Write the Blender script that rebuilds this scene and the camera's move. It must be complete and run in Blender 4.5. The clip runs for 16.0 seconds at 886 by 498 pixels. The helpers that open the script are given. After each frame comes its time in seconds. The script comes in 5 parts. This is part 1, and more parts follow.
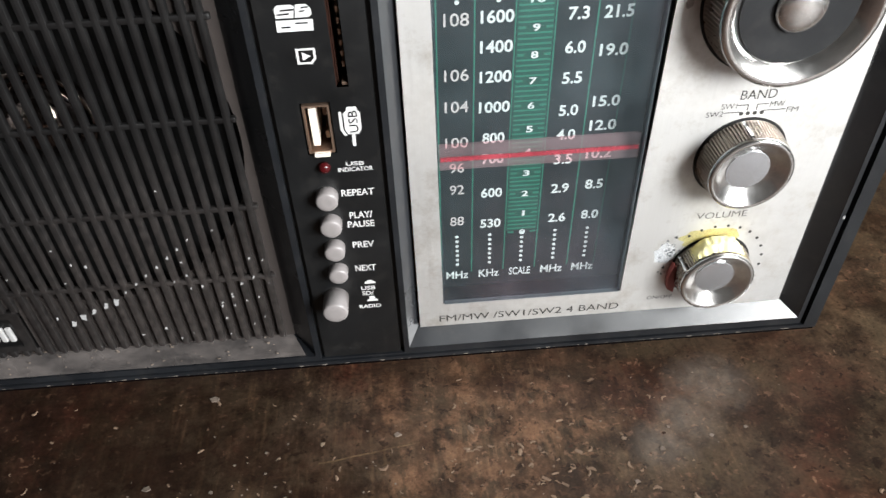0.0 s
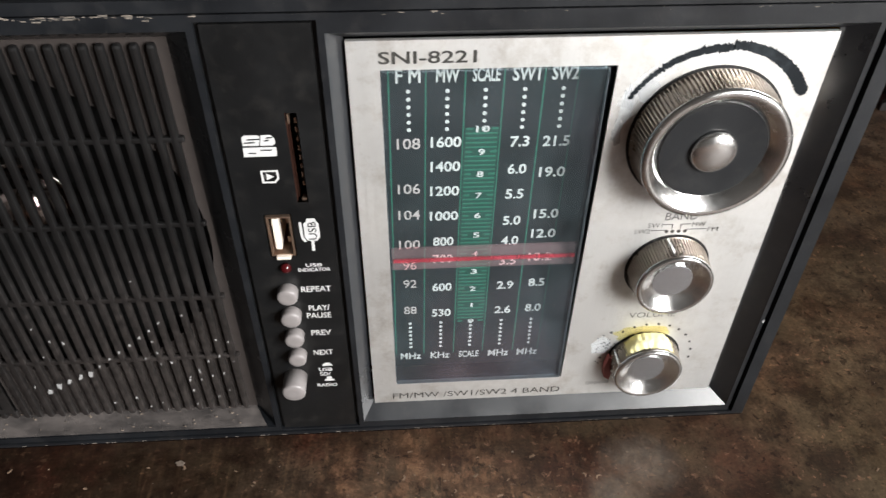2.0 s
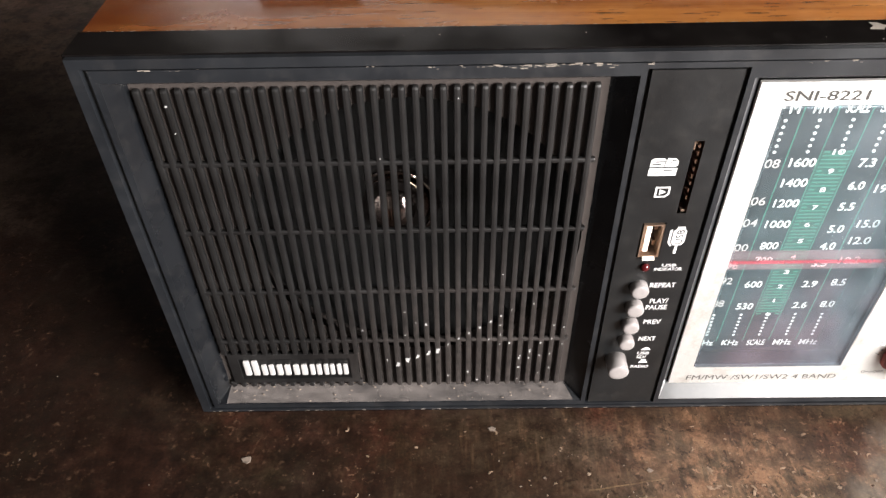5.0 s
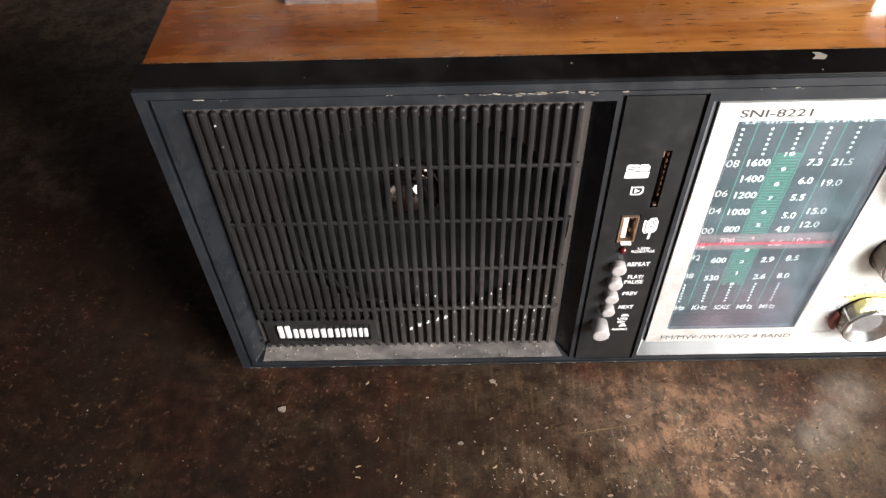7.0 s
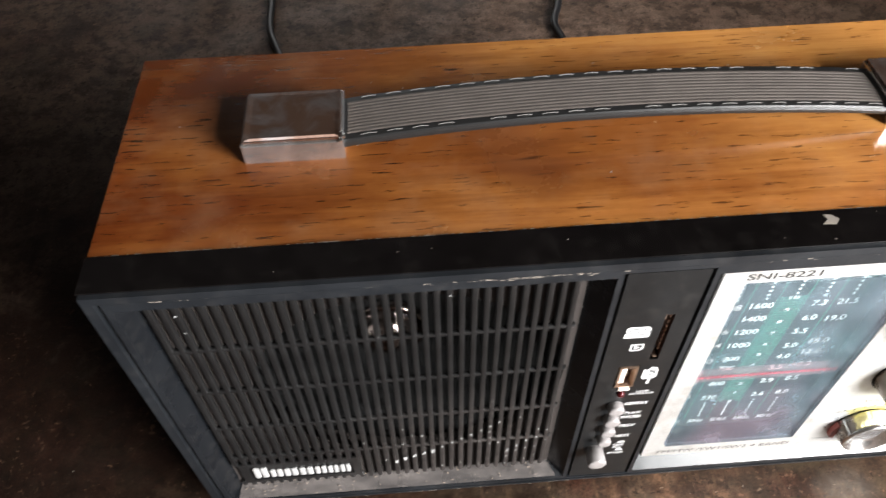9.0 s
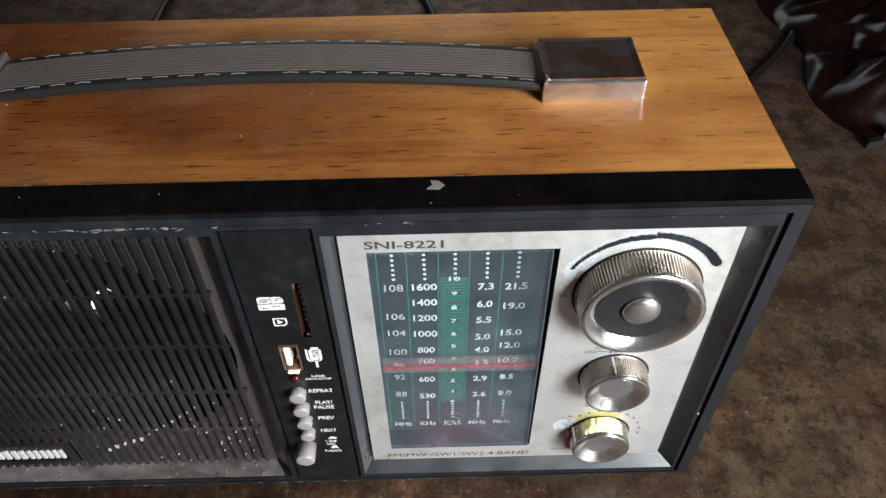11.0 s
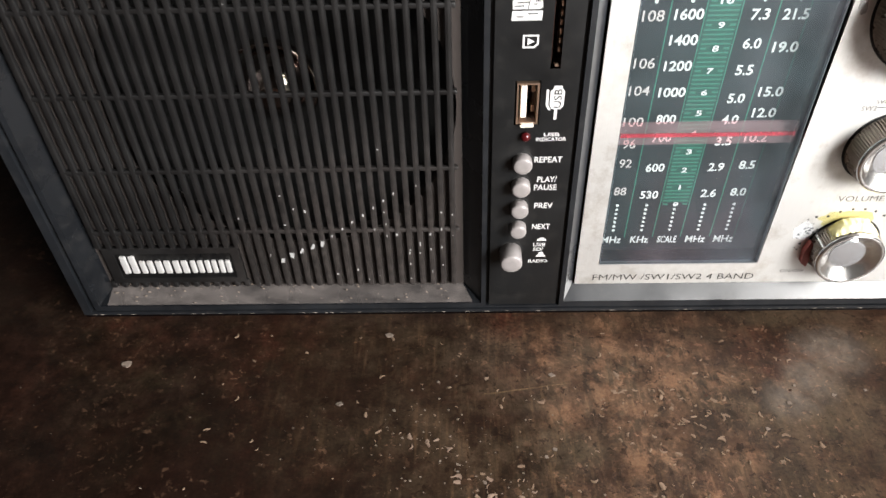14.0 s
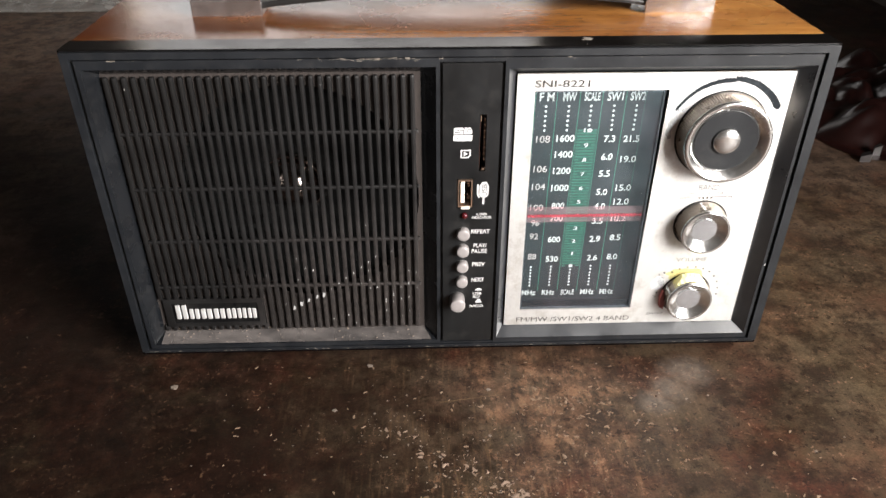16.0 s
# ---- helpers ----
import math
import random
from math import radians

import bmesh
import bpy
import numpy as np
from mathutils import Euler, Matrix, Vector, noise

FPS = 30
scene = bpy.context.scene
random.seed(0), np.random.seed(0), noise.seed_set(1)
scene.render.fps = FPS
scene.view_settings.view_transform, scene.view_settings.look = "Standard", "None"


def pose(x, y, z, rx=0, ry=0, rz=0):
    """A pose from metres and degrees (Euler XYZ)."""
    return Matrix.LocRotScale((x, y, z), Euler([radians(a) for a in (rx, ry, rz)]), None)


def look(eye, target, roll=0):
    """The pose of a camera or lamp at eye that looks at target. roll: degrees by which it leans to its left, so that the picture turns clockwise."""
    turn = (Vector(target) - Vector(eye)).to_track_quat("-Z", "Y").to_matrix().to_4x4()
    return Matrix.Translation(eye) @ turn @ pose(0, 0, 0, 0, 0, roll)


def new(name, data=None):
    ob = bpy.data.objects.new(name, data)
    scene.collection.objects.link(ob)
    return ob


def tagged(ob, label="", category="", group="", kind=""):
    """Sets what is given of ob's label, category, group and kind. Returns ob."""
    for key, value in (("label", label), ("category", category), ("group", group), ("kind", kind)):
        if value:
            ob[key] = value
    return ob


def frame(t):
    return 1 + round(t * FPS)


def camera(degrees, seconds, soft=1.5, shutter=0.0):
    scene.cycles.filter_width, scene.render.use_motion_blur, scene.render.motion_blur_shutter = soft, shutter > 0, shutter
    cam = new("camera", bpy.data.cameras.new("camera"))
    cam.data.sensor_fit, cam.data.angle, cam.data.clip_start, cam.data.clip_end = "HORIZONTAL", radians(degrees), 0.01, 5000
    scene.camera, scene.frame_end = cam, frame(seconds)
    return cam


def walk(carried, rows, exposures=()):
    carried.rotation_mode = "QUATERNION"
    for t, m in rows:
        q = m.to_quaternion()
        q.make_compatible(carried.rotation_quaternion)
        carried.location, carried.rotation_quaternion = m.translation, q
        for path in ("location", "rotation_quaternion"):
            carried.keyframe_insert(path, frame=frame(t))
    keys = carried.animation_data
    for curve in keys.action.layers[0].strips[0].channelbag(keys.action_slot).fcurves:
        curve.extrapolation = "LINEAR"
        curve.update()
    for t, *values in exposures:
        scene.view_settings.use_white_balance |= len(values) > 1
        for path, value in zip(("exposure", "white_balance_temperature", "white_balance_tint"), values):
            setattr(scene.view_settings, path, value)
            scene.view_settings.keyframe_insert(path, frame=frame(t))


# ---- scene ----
cam = camera(61.66, 16.0, soft=1.4, shutter=0.36)
PATH = [
    (0, (0.03391, -0.15311, 0.19214), (0.04115, -0.00437, 0.05863), -2.32),
    (0.5, (0.04179, -0.15307, 0.19021), (0.05024, -0.00402, 0.05712), -1.02),
    (1, (0.04946, -0.15582, 0.20197), (0.05709, -0.00547, 0.07030), -0.65),
    (1.5, (0.05241, -0.15390, 0.21394), (0.06337, -0.00203, 0.08426), 0.51),
    (2, (0.04520, -0.15279, 0.22101), (0.05557, -0.00136, 0.09078), 0.54),
    (2.5, (0.02964, -0.15219, 0.22430), (0.03946, -0.00172, 0.09291), 0.66),
    (3, (0.01167, -0.15125, 0.22764), (0.01710, -0.00344, 0.09302), -0.30),
    (3.5, (-0.01154, -0.15477, 0.22893), (-0.00876, -0.00605, 0.09524), -0.69),
    (4, (-0.03700, -0.16410, 0.23566), (-0.03726, -0.01494, 0.10242), -1.28),
    (4.2, (-0.04259, -0.16451, 0.23649), (-0.04280, -0.01467, 0.10403), -1.08),
    (6.3, (-0.05117, -0.18251, 0.28081), (-0.05547, -0.04701, 0.13376), -2.09),
    (6.5, (-0.05082, -0.18408, 0.28300), (-0.05403, -0.04975, 0.13487), -1.78),
    (7, (-0.05041, -0.18201, 0.29190), (-0.05307, -0.04906, 0.14251), -1.93),
    (7.5, (-0.05486, -0.17313, 0.29828), (-0.05578, -0.04201, 0.14725), -1.54),
    (8, (-0.06741, -0.15673, 0.30715), (-0.06473, -0.02732, 0.15469), -1.71),
    (8.5, (-0.06996, -0.13506, 0.31413), (-0.06568, -0.01015, 0.15799), -1.81),
    (9, (-0.05502, -0.11955, 0.31875), (-0.04808, 0.00638, 0.16353), -1.27),
    (9.2, (-0.04150, -0.12200, 0.31600), (-0.03400, 0.00600, 0.16210), -0.90),
    (9.5, (-0.00796, -0.12093, 0.31231), (-0.00156, 0.00396, 0.15623), -0.32),
    (9.7, (0.01322, -0.12188, 0.30882), (0.02101, 0.00371, 0.15337), 0.73),
    (11.8, (0.06533, -0.15745, 0.26452), (0.06253, -0.01617, 0.12299), -1.95),
    (12, (0.05794, -0.16153, 0.25138), (0.05509, -0.02082, 0.10928), -1.78),
    (12.5, (0.04917, -0.16680, 0.23292), (0.04111, -0.02910, 0.08810), -3.37),
    (13, (0.03001, -0.16370, 0.23119), (0.02105, -0.02986, 0.08284), -3.28),
    (13.5, (0.00562, -0.16908, 0.22906), (-0.00165, -0.03593, 0.08000), -2.26),
    (14, (-0.00594, -0.18248, 0.20882), (-0.01143, -0.03560, 0.07319), -2.11),
    (14.5, (-0.01524, -0.22481, 0.23735), (-0.01757, -0.06992, 0.11085), -0.09),
    (15, (-0.00925, -0.26173, 0.25428), (-0.01097, -0.10503, 0.13002), -0.00),
    (15.5, (-0.00899, -0.27833, 0.24318), (-0.00548, -0.11365, 0.12973), 0.63),
    (16, (-0.00610, -0.28490, 0.25205), (-0.00072, -0.11717, 0.14324), 0.04),
]
EXPOSURES = [
    (0.0, -0.46, 6150, 8), (0.5, -0.52, 6200, 8), (1.5, -0.67, 6300, 9), (2.5, -0.70, 6320, 10), (3.0, -0.56, 6400, 11), (3.4, -0.18, 6480, 12), (4.0, 0.28, 6600, 13), (6.5, 0.38, 6400, 10),
    (8.5, 0.48, 6350, 9), (9.0, 0.4, 6250, 9), (9.5, 0.05, 6050, 8), (12.0, -0.58, 5950, 6), (12.5, -0.68, 5950, 6), (13.0, -0.62, 6050, 7), (13.6, -0.3, 6300, 9), (14.0, -0.18, 6400, 10),
    (14.5, -0.02, 6400, 10), (15.5, -0.04, 6450, 10), (16.0, -0.04, 6500, 11),
]
walk(cam, [(t, look(eye, target, roll)) for t, eye, target, roll in PATH], EXPOSURES)

# ---- light: a bright window in the east wall, low sky light elsewhere ----
world = bpy.data.worlds.new("world")
scene.world = world
world.use_nodes = True
wn = world.node_tree
sky = wn.nodes.new("ShaderNodeTexSky")
sky.sky_type = "NISHITA"
sky.sun_disc = False
sky.sun_elevation, sky.sun_rotation = radians(38), radians(125)
wn.links.new(sky.outputs[0], wn.nodes["Background"].inputs[0])
wn.nodes["Background"].inputs[1].default_value = 0.1

WIN = (-0.95, -0.34, 0.18, 0.72)  # the window opening in the east wall: y, y, z, z
REAR = (-0.85, 0.35, 0.28, 0.98)  # the window opening in the north wall: x, x, z, z
EAST, WEST, NORTH, SOUTH, TOP = 0.58, -1.9, 1.9, -2.2, 2.4


def area_lamp(name, eye, target, sx, sy, watts, colour):
    data = bpy.data.lights.new(name, "AREA")
    data.shape, data.size, data.size_y, data.energy, data.color = "RECTANGLE", sx, sy, watts, colour
    ob = new(name, data)
    ob.matrix_world = look(eye, target)
    return ob


area_lamp("window_daylight", (EAST + 0.04, (WIN[0] + WIN[1]) / 2, (WIN[2] + WIN[3]) / 2), (EAST - 1, (WIN[0] + WIN[1]) / 2, (WIN[2] + WIN[3]) / 2), WIN[1] - WIN[0], WIN[3] - WIN[2], 68, (1.0, 0.97, 0.93))
area_lamp("rear_window_daylight", ((REAR[0] + REAR[1]) / 2, NORTH + 0.04, (REAR[2] + REAR[3]) / 2), ((REAR[0] + REAR[1]) / 2, NORTH - 1, (REAR[2] + REAR[3]) / 2), REAR[1] - REAR[0], REAR[3] - REAR[2], 4.2, (1.0, 0.90, 0.78))


# ---- materials ----
class Nodes:
    """A small helper that builds node trees by name."""

    def __init__(self, name, again=None):
        self.m = again or bpy.data.materials.new(name)
        self.m.use_nodes = True
        self.t = self.m.node_tree
        self.b = self.t.nodes["Principled BSDF"]
        self.out = self.t.nodes["Material Output"]

    def add(self, kind, **props):
        n = self.t.nodes.new("ShaderNode" + kind)
        for k, v in props.items():
            if k == "operation":
                n.operation = v
            elif k == "blend":
                n.data_type, n.blend_type = "RGBA", v
            elif k == "feature":
                n.feature = v
            elif k == "wave":
                n.wave_type, n.bands_direction = v
        return n

    def link(self, a, b):
        self.t.links.new(a, b)

    def coords(self, scale=(1, 1, 1), rot=(0, 0, 0), loc=(0, 0, 0)):
        c, mp = self.add("TexCoord"), self.add("Mapping")
        mp.inputs["Scale"].default_value = scale
        mp.inputs["Rotation"].default_value = rot
        mp.inputs["Location"].default_value = loc
        self.link(c.outputs["Object"], mp.inputs["Vector"])
        return mp.outputs[0]

    def noise(self, vec, scale, detail=4.0, rough=0.55, distort=0.0):
        n = self.add("TexNoise")
        n.inputs["Scale"].default_value, n.inputs["Detail"].default_value = scale, detail
        n.inputs["Roughness"].default_value, n.inputs["Distortion"].default_value = rough, distort
        self.link(vec, n.inputs["Vector"])
        return n.outputs[0]

    def ramp(self, fac, *stops):
        r = self.add("ValToRGB")
        e = r.color_ramp.elements
        while len(e) < len(stops):
            e.new(0.5)
        for el, (p, c) in zip(e, stops):
            el.position = p
            el.color = (c, c, c, 1) if isinstance(c, (int, float)) else (*c, 1)
        self.link(fac, r.inputs[0])
        return r.outputs[0]

    def mix(self, fac, a, b, blend="MIX"):
        n = self.add("Mix", blend=blend)
        for sock, v in ((n.inputs[0], fac), (n.inputs[6], a), (n.inputs[7], b)):
            if isinstance(v, (int, float)):
                sock.default_value = v
            elif isinstance(v, tuple):
                sock.default_value = (*v, 1)
            else:
                self.link(v, sock)
        return n.outputs[2]

    def math(self, op, a, b=0.0):
        n = self.add("Math", operation=op)
        for sock, v in zip(n.inputs, (a, b)):
            if isinstance(v, (int, float)):
                sock.default_value = v
            else:
                self.link(v, sock)
        return n.outputs[0]

    def bump(self, height, strength=0.2, distance=0.001):
        n = self.add("Bump")
        n.inputs["Strength"].default_value, n.inputs["Distance"].default_value = strength, distance
        self.link(height, n.inputs["Height"])
        self.link(n.outputs[0], self.b.inputs["Normal"])

    def set(self, base=None, rough=None, metal=None, spec=None):
        for key, v in (("Base Color", base), ("Roughness", rough), ("Metallic", metal), ("Specular IOR Level", spec)):
            if v is None:
                continue
            if isinstance(v, tuple):
                self.b.inputs[key].default_value = (*v, 1)
            elif isinstance(v, (int, float)):
                self.b.inputs[key].default_value = v
            else:
                self.link(v, self.b.inputs[key])
        return self


BLOTCHES = ((0.046, -0.005, 0.009, 0.7, 1.2), (0.040, -0.024, 0.011, 1.0, 0.9), (0.066, -0.026, 0.011, 1.1, 0.8), (0.077, -0.023, 0.009, 1.2, 0.7), (0.051, -0.040, 0.008, 0.9, 1.0),
            (0.065, -0.042, 0.009, 0.7, 1.2), (0.053, -0.054, 0.009, 1.0, 0.8), (0.080, -0.052, 0.009, 1.1, 0.8), (0.021, -0.012, 0.009, 0.8, 1.1), (0.070, -0.012, 0.012, 1.5, 0.6), (0.028, -0.037, 0.008, 1.0, 0.8))


def floor_material():
    n = Nodes("stained_dark_cement")
    v = n.coords()
    c0 = n.add("TexCoord")
    big = n.noise(v, 6.0, 6, 0.6)
    mid = n.noise(v, 30.0, 8, 0.65)
    fine = n.noise(v, 240.0, 6, 0.7)
    warp = n.noise(v, 18.0, 6, 0.62)
    ragged = n.noise(v, 110.0, 8, 0.74)

    def spot(x, y, r, sx=1.0, sy=1.0, rough=1.1):
        """A soft ragged blot at x, y."""
        mp = n.add("Mapping")
        mp.inputs["Scale"].default_value = (1 / (r * sx), 1 / (r * sy), 0)
        mp.inputs["Location"].default_value = (-x / (r * sx), -y / (r * sy), 0)
        n.link(c0.outputs["Object"], mp.inputs["Vector"])
        d = n.add("VectorMath", operation="LENGTH")
        n.link(mp.outputs[0], d.inputs[0])
        w = n.math("ADD", n.math("MULTIPLY", n.math("SUBTRACT", warp, 0.5), rough), n.math("MULTIPLY", n.math("SUBTRACT", ragged, 0.5), rough * 0.8))
        return n.ramp(n.math("ADD", n.math("MULTIPLY", d.outputs["Value"], 0.67), w), (0.25, 1.0), (1.0, 0.0))

    def most(*spots):
        out = spots[0]
        for k in spots[1:]:
            out = n.math("MAXIMUM", out, k)
        return out

    # worn paint: black brown, red brown and olive patches
    base = n.ramp(big, (0.34, (0.012, 0.0078, 0.0055)), (0.5, (0.023, 0.015, 0.0100)), (0.66, (0.042, 0.031, 0.0200)))
    base = n.mix(n.ramp(n.noise(n.coords(loc=(4, 2, 0)), 17.0, 7, 0.68), (0.44, 0.0), (0.60, 0.95)), base, (0.050, 0.0185, 0.0115))
    base = n.mix(n.ramp(n.noise(n.coords(loc=(9, 5, 0)), 23.0, 8, 0.7), (0.47, 0.0), (0.7, 0.75)), base, (0.046, 0.038, 0.021))
    # broad dark side with the shade round the radio painted in, and a paler trodden side
    dark_shade = most(spot(-0.27, -0.1, 0.22, 1.1, 1.5), spot(-0.3, 0.06, 0.26, 1.0, 1.2), spot(-0.22, 0.02, 0.14, 0.8, 1.4), spot(-0.32, 0.15, 0.2), spot(-0.04, -0.17, 0.08), spot(-0.1, -0.06, 0.06, 1.3, 0.8), spot(-0.09, -0.13, 0.09), spot(-0.18, -0.15, 0.1), spot(-0.045, -0.03, 0.045, 1.3, 0.9), spot(-0.03, -0.08, 0.05), spot(-0.012, -0.05, 0.035, 1.0, 1.2), spot(-0.005, -0.088, 0.03))
    base = n.mix(n.math("MULTIPLY", dark_shade, 0.9), base, (0.0056, 0.0036, 0.0029))
    pale = most(spot(0.23, 0.02, 0.09), spot(0.22, 0.06, 0.08), spot(0.3, 0.1, 0.1))
    base = n.mix(n.math("MULTIPLY", pale, n.ramp(mid, (0.3, 0.25), (0.65, 0.85))), base, (0.088, 0.071, 0.045))
    trodden = most(spot(0.05, -0.035, 0.07, 1.3, 0.9), spot(0.03, -0.012, 0.03, 1.4, 0.6))
    base = n.mix(n.math("MULTIPLY", trodden, n.ramp(n.noise(n.coords(loc=(3, 8, 0)), 40.0, 8, 0.7), (0.40, 0.1), (0.6, 0.85))), base, (0.060, 0.046, 0.031))
    # pale pools on the far floor: light at the back painted into the colour
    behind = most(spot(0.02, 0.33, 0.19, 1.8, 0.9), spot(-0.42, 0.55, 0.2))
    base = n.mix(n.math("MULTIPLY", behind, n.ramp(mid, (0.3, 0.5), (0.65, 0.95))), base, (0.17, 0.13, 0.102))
    # worn tan flakes with fine scratches, densest over one trodden patch
    wear = most(spot(0.050, -0.030, 0.030), spot(0.075, -0.020, 0.024, 1.0, 0.9), spot(0.060, -0.062, 0.04), spot(0.02, -0.09, 0.04))
    patch = n.math("ADD", n.math("MULTIPLY", n.noise(v, 90.0, 10, 0.76, 0.6), 0.65), n.math("MULTIPLY", n.noise(v, 330.0, 6, 0.7), 0.35))
    flake = n.math("MULTIPLY", n.ramp(n.math("ADD", patch, n.math("MULTIPLY", wear, 0.07)), (0.595, 0.0), (0.622, 1.0)), n.math("ADD", n.math("MULTIPLY", wear, 0.15), 0.3))
    base = n.mix(flake, base, n.mix(fine, (0.075, 0.040, 0.024), (0.24, 0.15, 0.092)))
    scratchy = n.ramp(n.noise(n.coords((1, 0.09, 1), rot=(0, 0, 0.05)), 520.0, 3, 0.6), (0.52, 0.0), (0.72, 1.0))
    base = n.mix(n.math("MULTIPLY", scratchy, n.math("MULTIPLY", most(wear, n.math("MULTIPLY", trodden, 0.6), n.math("MULTIPLY", pale, 0.35)), 0.5)), base, (0.16, 0.105, 0.06))
    # tan blotches where the paint has gone
    bare = most(*[spot(x, y, r, sx, sy, 1.7) for x, y, r, sx, sy in BLOTCHES])
    base = n.mix(n.math("MULTIPLY", bare, n.ramp(n.noise(n.coords((1, 0.5, 1), loc=(2, 2, 0)), 150.0, 6, 0.68), (0.43, 0.0), (0.53, 0.95))), base, n.mix(fine, (0.085, 0.047, 0.029), (0.20, 0.127, 0.077)))
    # paint rubbed away in short strokes
    stroke = n.ramp(n.noise(n.coords((1, 0.3, 1), loc=(7, 1, 0)), 210.0, 9, 0.74, 0.5), (0.535, 0.0), (0.565, 1.0))
    rubbed = most(spot(0.060, -0.030, 0.030, 1.3, 0.9, 1.5), spot(0.042, -0.010, 0.016, 0.8, 1.2, 1.5), spot(0.055, -0.06, 0.03, 1.3, 0.8, 1.5))
    base = n.mix(n.math("MULTIPLY", stroke, n.math("MULTIPLY", rubbed, 0.45)), base, n.mix(ragged, (0.048, 0.026, 0.017), (0.19, 0.130, 0.083)))
    # small sharp chips, gathered in drifts
    drift = n.ramp(n.noise(n.coords(loc=(6, 3, 0)), 26.0, 5, 0.62), (0.42, 0.0), (0.62, 1.0))
    chip = n.ramp(n.noise(n.coords(loc=(8, 2, 0)), 380.0, 4, 0.6, 0.4), (0.60, 0.0), (0.63, 1.0))
    chip = n.math("MULTIPLY", chip, n.math("MULTIPLY", n.math("MAXIMUM", drift, wear), n.math("SUBTRACT", 0.85, n.math("MULTIPLY", dark_shade, 0.6))))
    base = n.mix(chip, base, n.mix(n.noise(v, 120.0, 3), (0.085, 0.040, 0.024), (0.21, 0.145, 0.098)))
    hole = n.ramp(n.noise(n.coords(loc=(3, 9, 0)), 300.0, 4, 0.6, 0.5), (0.36, 1.0), (0.395, 0.0))
    base = n.mix(n.math("MULTIPLY", hole, 0.7), base, (0.010, 0.0055, 0.0042))
    # dark grime in patches, pale specks, fine grain
    base = n.mix(n.math("MULTIPLY", n.ramp(n.noise(n.coords(loc=(2, 7, 0)), 55.0, 9, 0.74), (0.46, 0.0), (0.57, 1.0)), 0.62), base, (0.0105, 0.0055, 0.0040))
    base = n.mix(n.ramp(n.noise(v, 620.0, 2, 0.5), (0.72, 0.0), (0.8, 0.32)), base, (0.15, 0.12, 0.09))
    base = n.mix(n.ramp(n.noise(n.coords(loc=(1, 1, 0)), 210.0, 3, 0.6), (0.69, 0.0), (0.75, 0.5)), base, (0.12, 0.075, 0.045))
    base = n.mix(0.4, base, n.mix(n.ramp(n.noise(v, 900.0, 3, 0.6), (0.3, 0.0), (0.7, 1.0)), (0.4, 0.4, 0.4), (1.6, 1.55, 1.5)), "MULTIPLY")
    base = n.mix(0.75, base, n.mix(n.ramp(ragged, (0.34, 0.0), (0.66, 1.0)), (0.5, 0.46, 0.44), (1.7, 1.62, 1.55)), "MULTIPLY")
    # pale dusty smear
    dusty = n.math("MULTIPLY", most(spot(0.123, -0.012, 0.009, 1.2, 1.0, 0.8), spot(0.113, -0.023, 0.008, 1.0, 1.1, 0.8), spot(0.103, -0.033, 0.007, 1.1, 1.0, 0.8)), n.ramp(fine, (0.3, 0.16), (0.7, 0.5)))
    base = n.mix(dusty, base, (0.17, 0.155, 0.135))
    # one long thin scratch
    mp = n.add("Mapping")
    mp.inputs["Location"].default_value = (-0.012, 0.029, 0)
    mp.inputs["Rotation"].default_value = (0, 0, radians(-8))
    n.link(c0.outputs["Object"], mp.inputs["Vector"])
    sx = n.add("SeparateXYZ")
    n.link(mp.outputs[0], sx.inputs[0])
    line = n.math("MULTIPLY", n.math("LESS_THAN", n.math("ABSOLUTE", n.math("ADD", sx.outputs[1], n.math("MULTIPLY", n.math("SUBTRACT", warp, 0.5), 0.004))), 0.00028), n.math("LESS_THAN", n.math("ABSOLUTE", sx.outputs[0]), 0.0155))
    base = n.mix(n.math("MULTIPLY", line, n.ramp(fine, (0.35, 0.0), (0.6, 0.5))), base, (0.17, 0.12, 0.065))
    base = n.mix(1.0, base, (0.97, 0.90, 0.865), "MULTIPLY")
    rough = n.ramp(n.noise(v, 22.0, 6, 0.6), (0.3, 0.42), (0.7, 0.72))
    n.set(base, n.mix(flake, rough, (0.8, 0.8, 0.8)), 0.0, n.ramp(dark_shade, (0.0, 0.22), (0.8, 0.07)))
    n.bump(n.math("ADD", n.math("MULTIPLY", fine, 0.35), n.math("ADD", mid, n.math("MULTIPLY", flake, -0.35))), 0.35, 0.0012)
    return n.m


def wall_material():
    n = Nodes("soot_dark_plaster")
    v = n.coords()
    n.set(n.mix(n.noise(v, 3.0, 6), (0.05, 0.042, 0.036), (0.1, 0.085, 0.072)), 0.9)
    n.bump(n.noise(v, 60.0, 6), 0.3, 0.004)
    return n.m


def plastic(name, dark, light, rough, dust=0.12, dust_colour=(0.2, 0.18, 0.16), grain=900.0, spec=0.45, relief=0.12):
    n = Nodes(name)
    v = n.coords()
    smudge = n.noise(v, 45.0, 6, 0.6)
    base = n.mix(n.ramp(smudge, (0.3, 0.0), (0.75, 1.0)), dark, light)
    base = n.mix(n.math("MULTIPLY", n.ramp(n.noise(v, 160.0, 8, 0.7), (0.5, 0.0), (0.85, 1.0)), dust), base, dust_colour)
    base = n.mix(n.ramp(n.noise(v, 1500.0, 2, 0.5), (0.75, 0.0), (0.8, dust)), base, (0.4, 0.37, 0.33))
    n.set(base, n.ramp(smudge, (0.25, rough - 0.08), (0.75, rough + 0.12)), 0.0, spec)
    n.bump(n.noise(v, grain, 4, 0.6), relief, 0.0003)
    return n.m


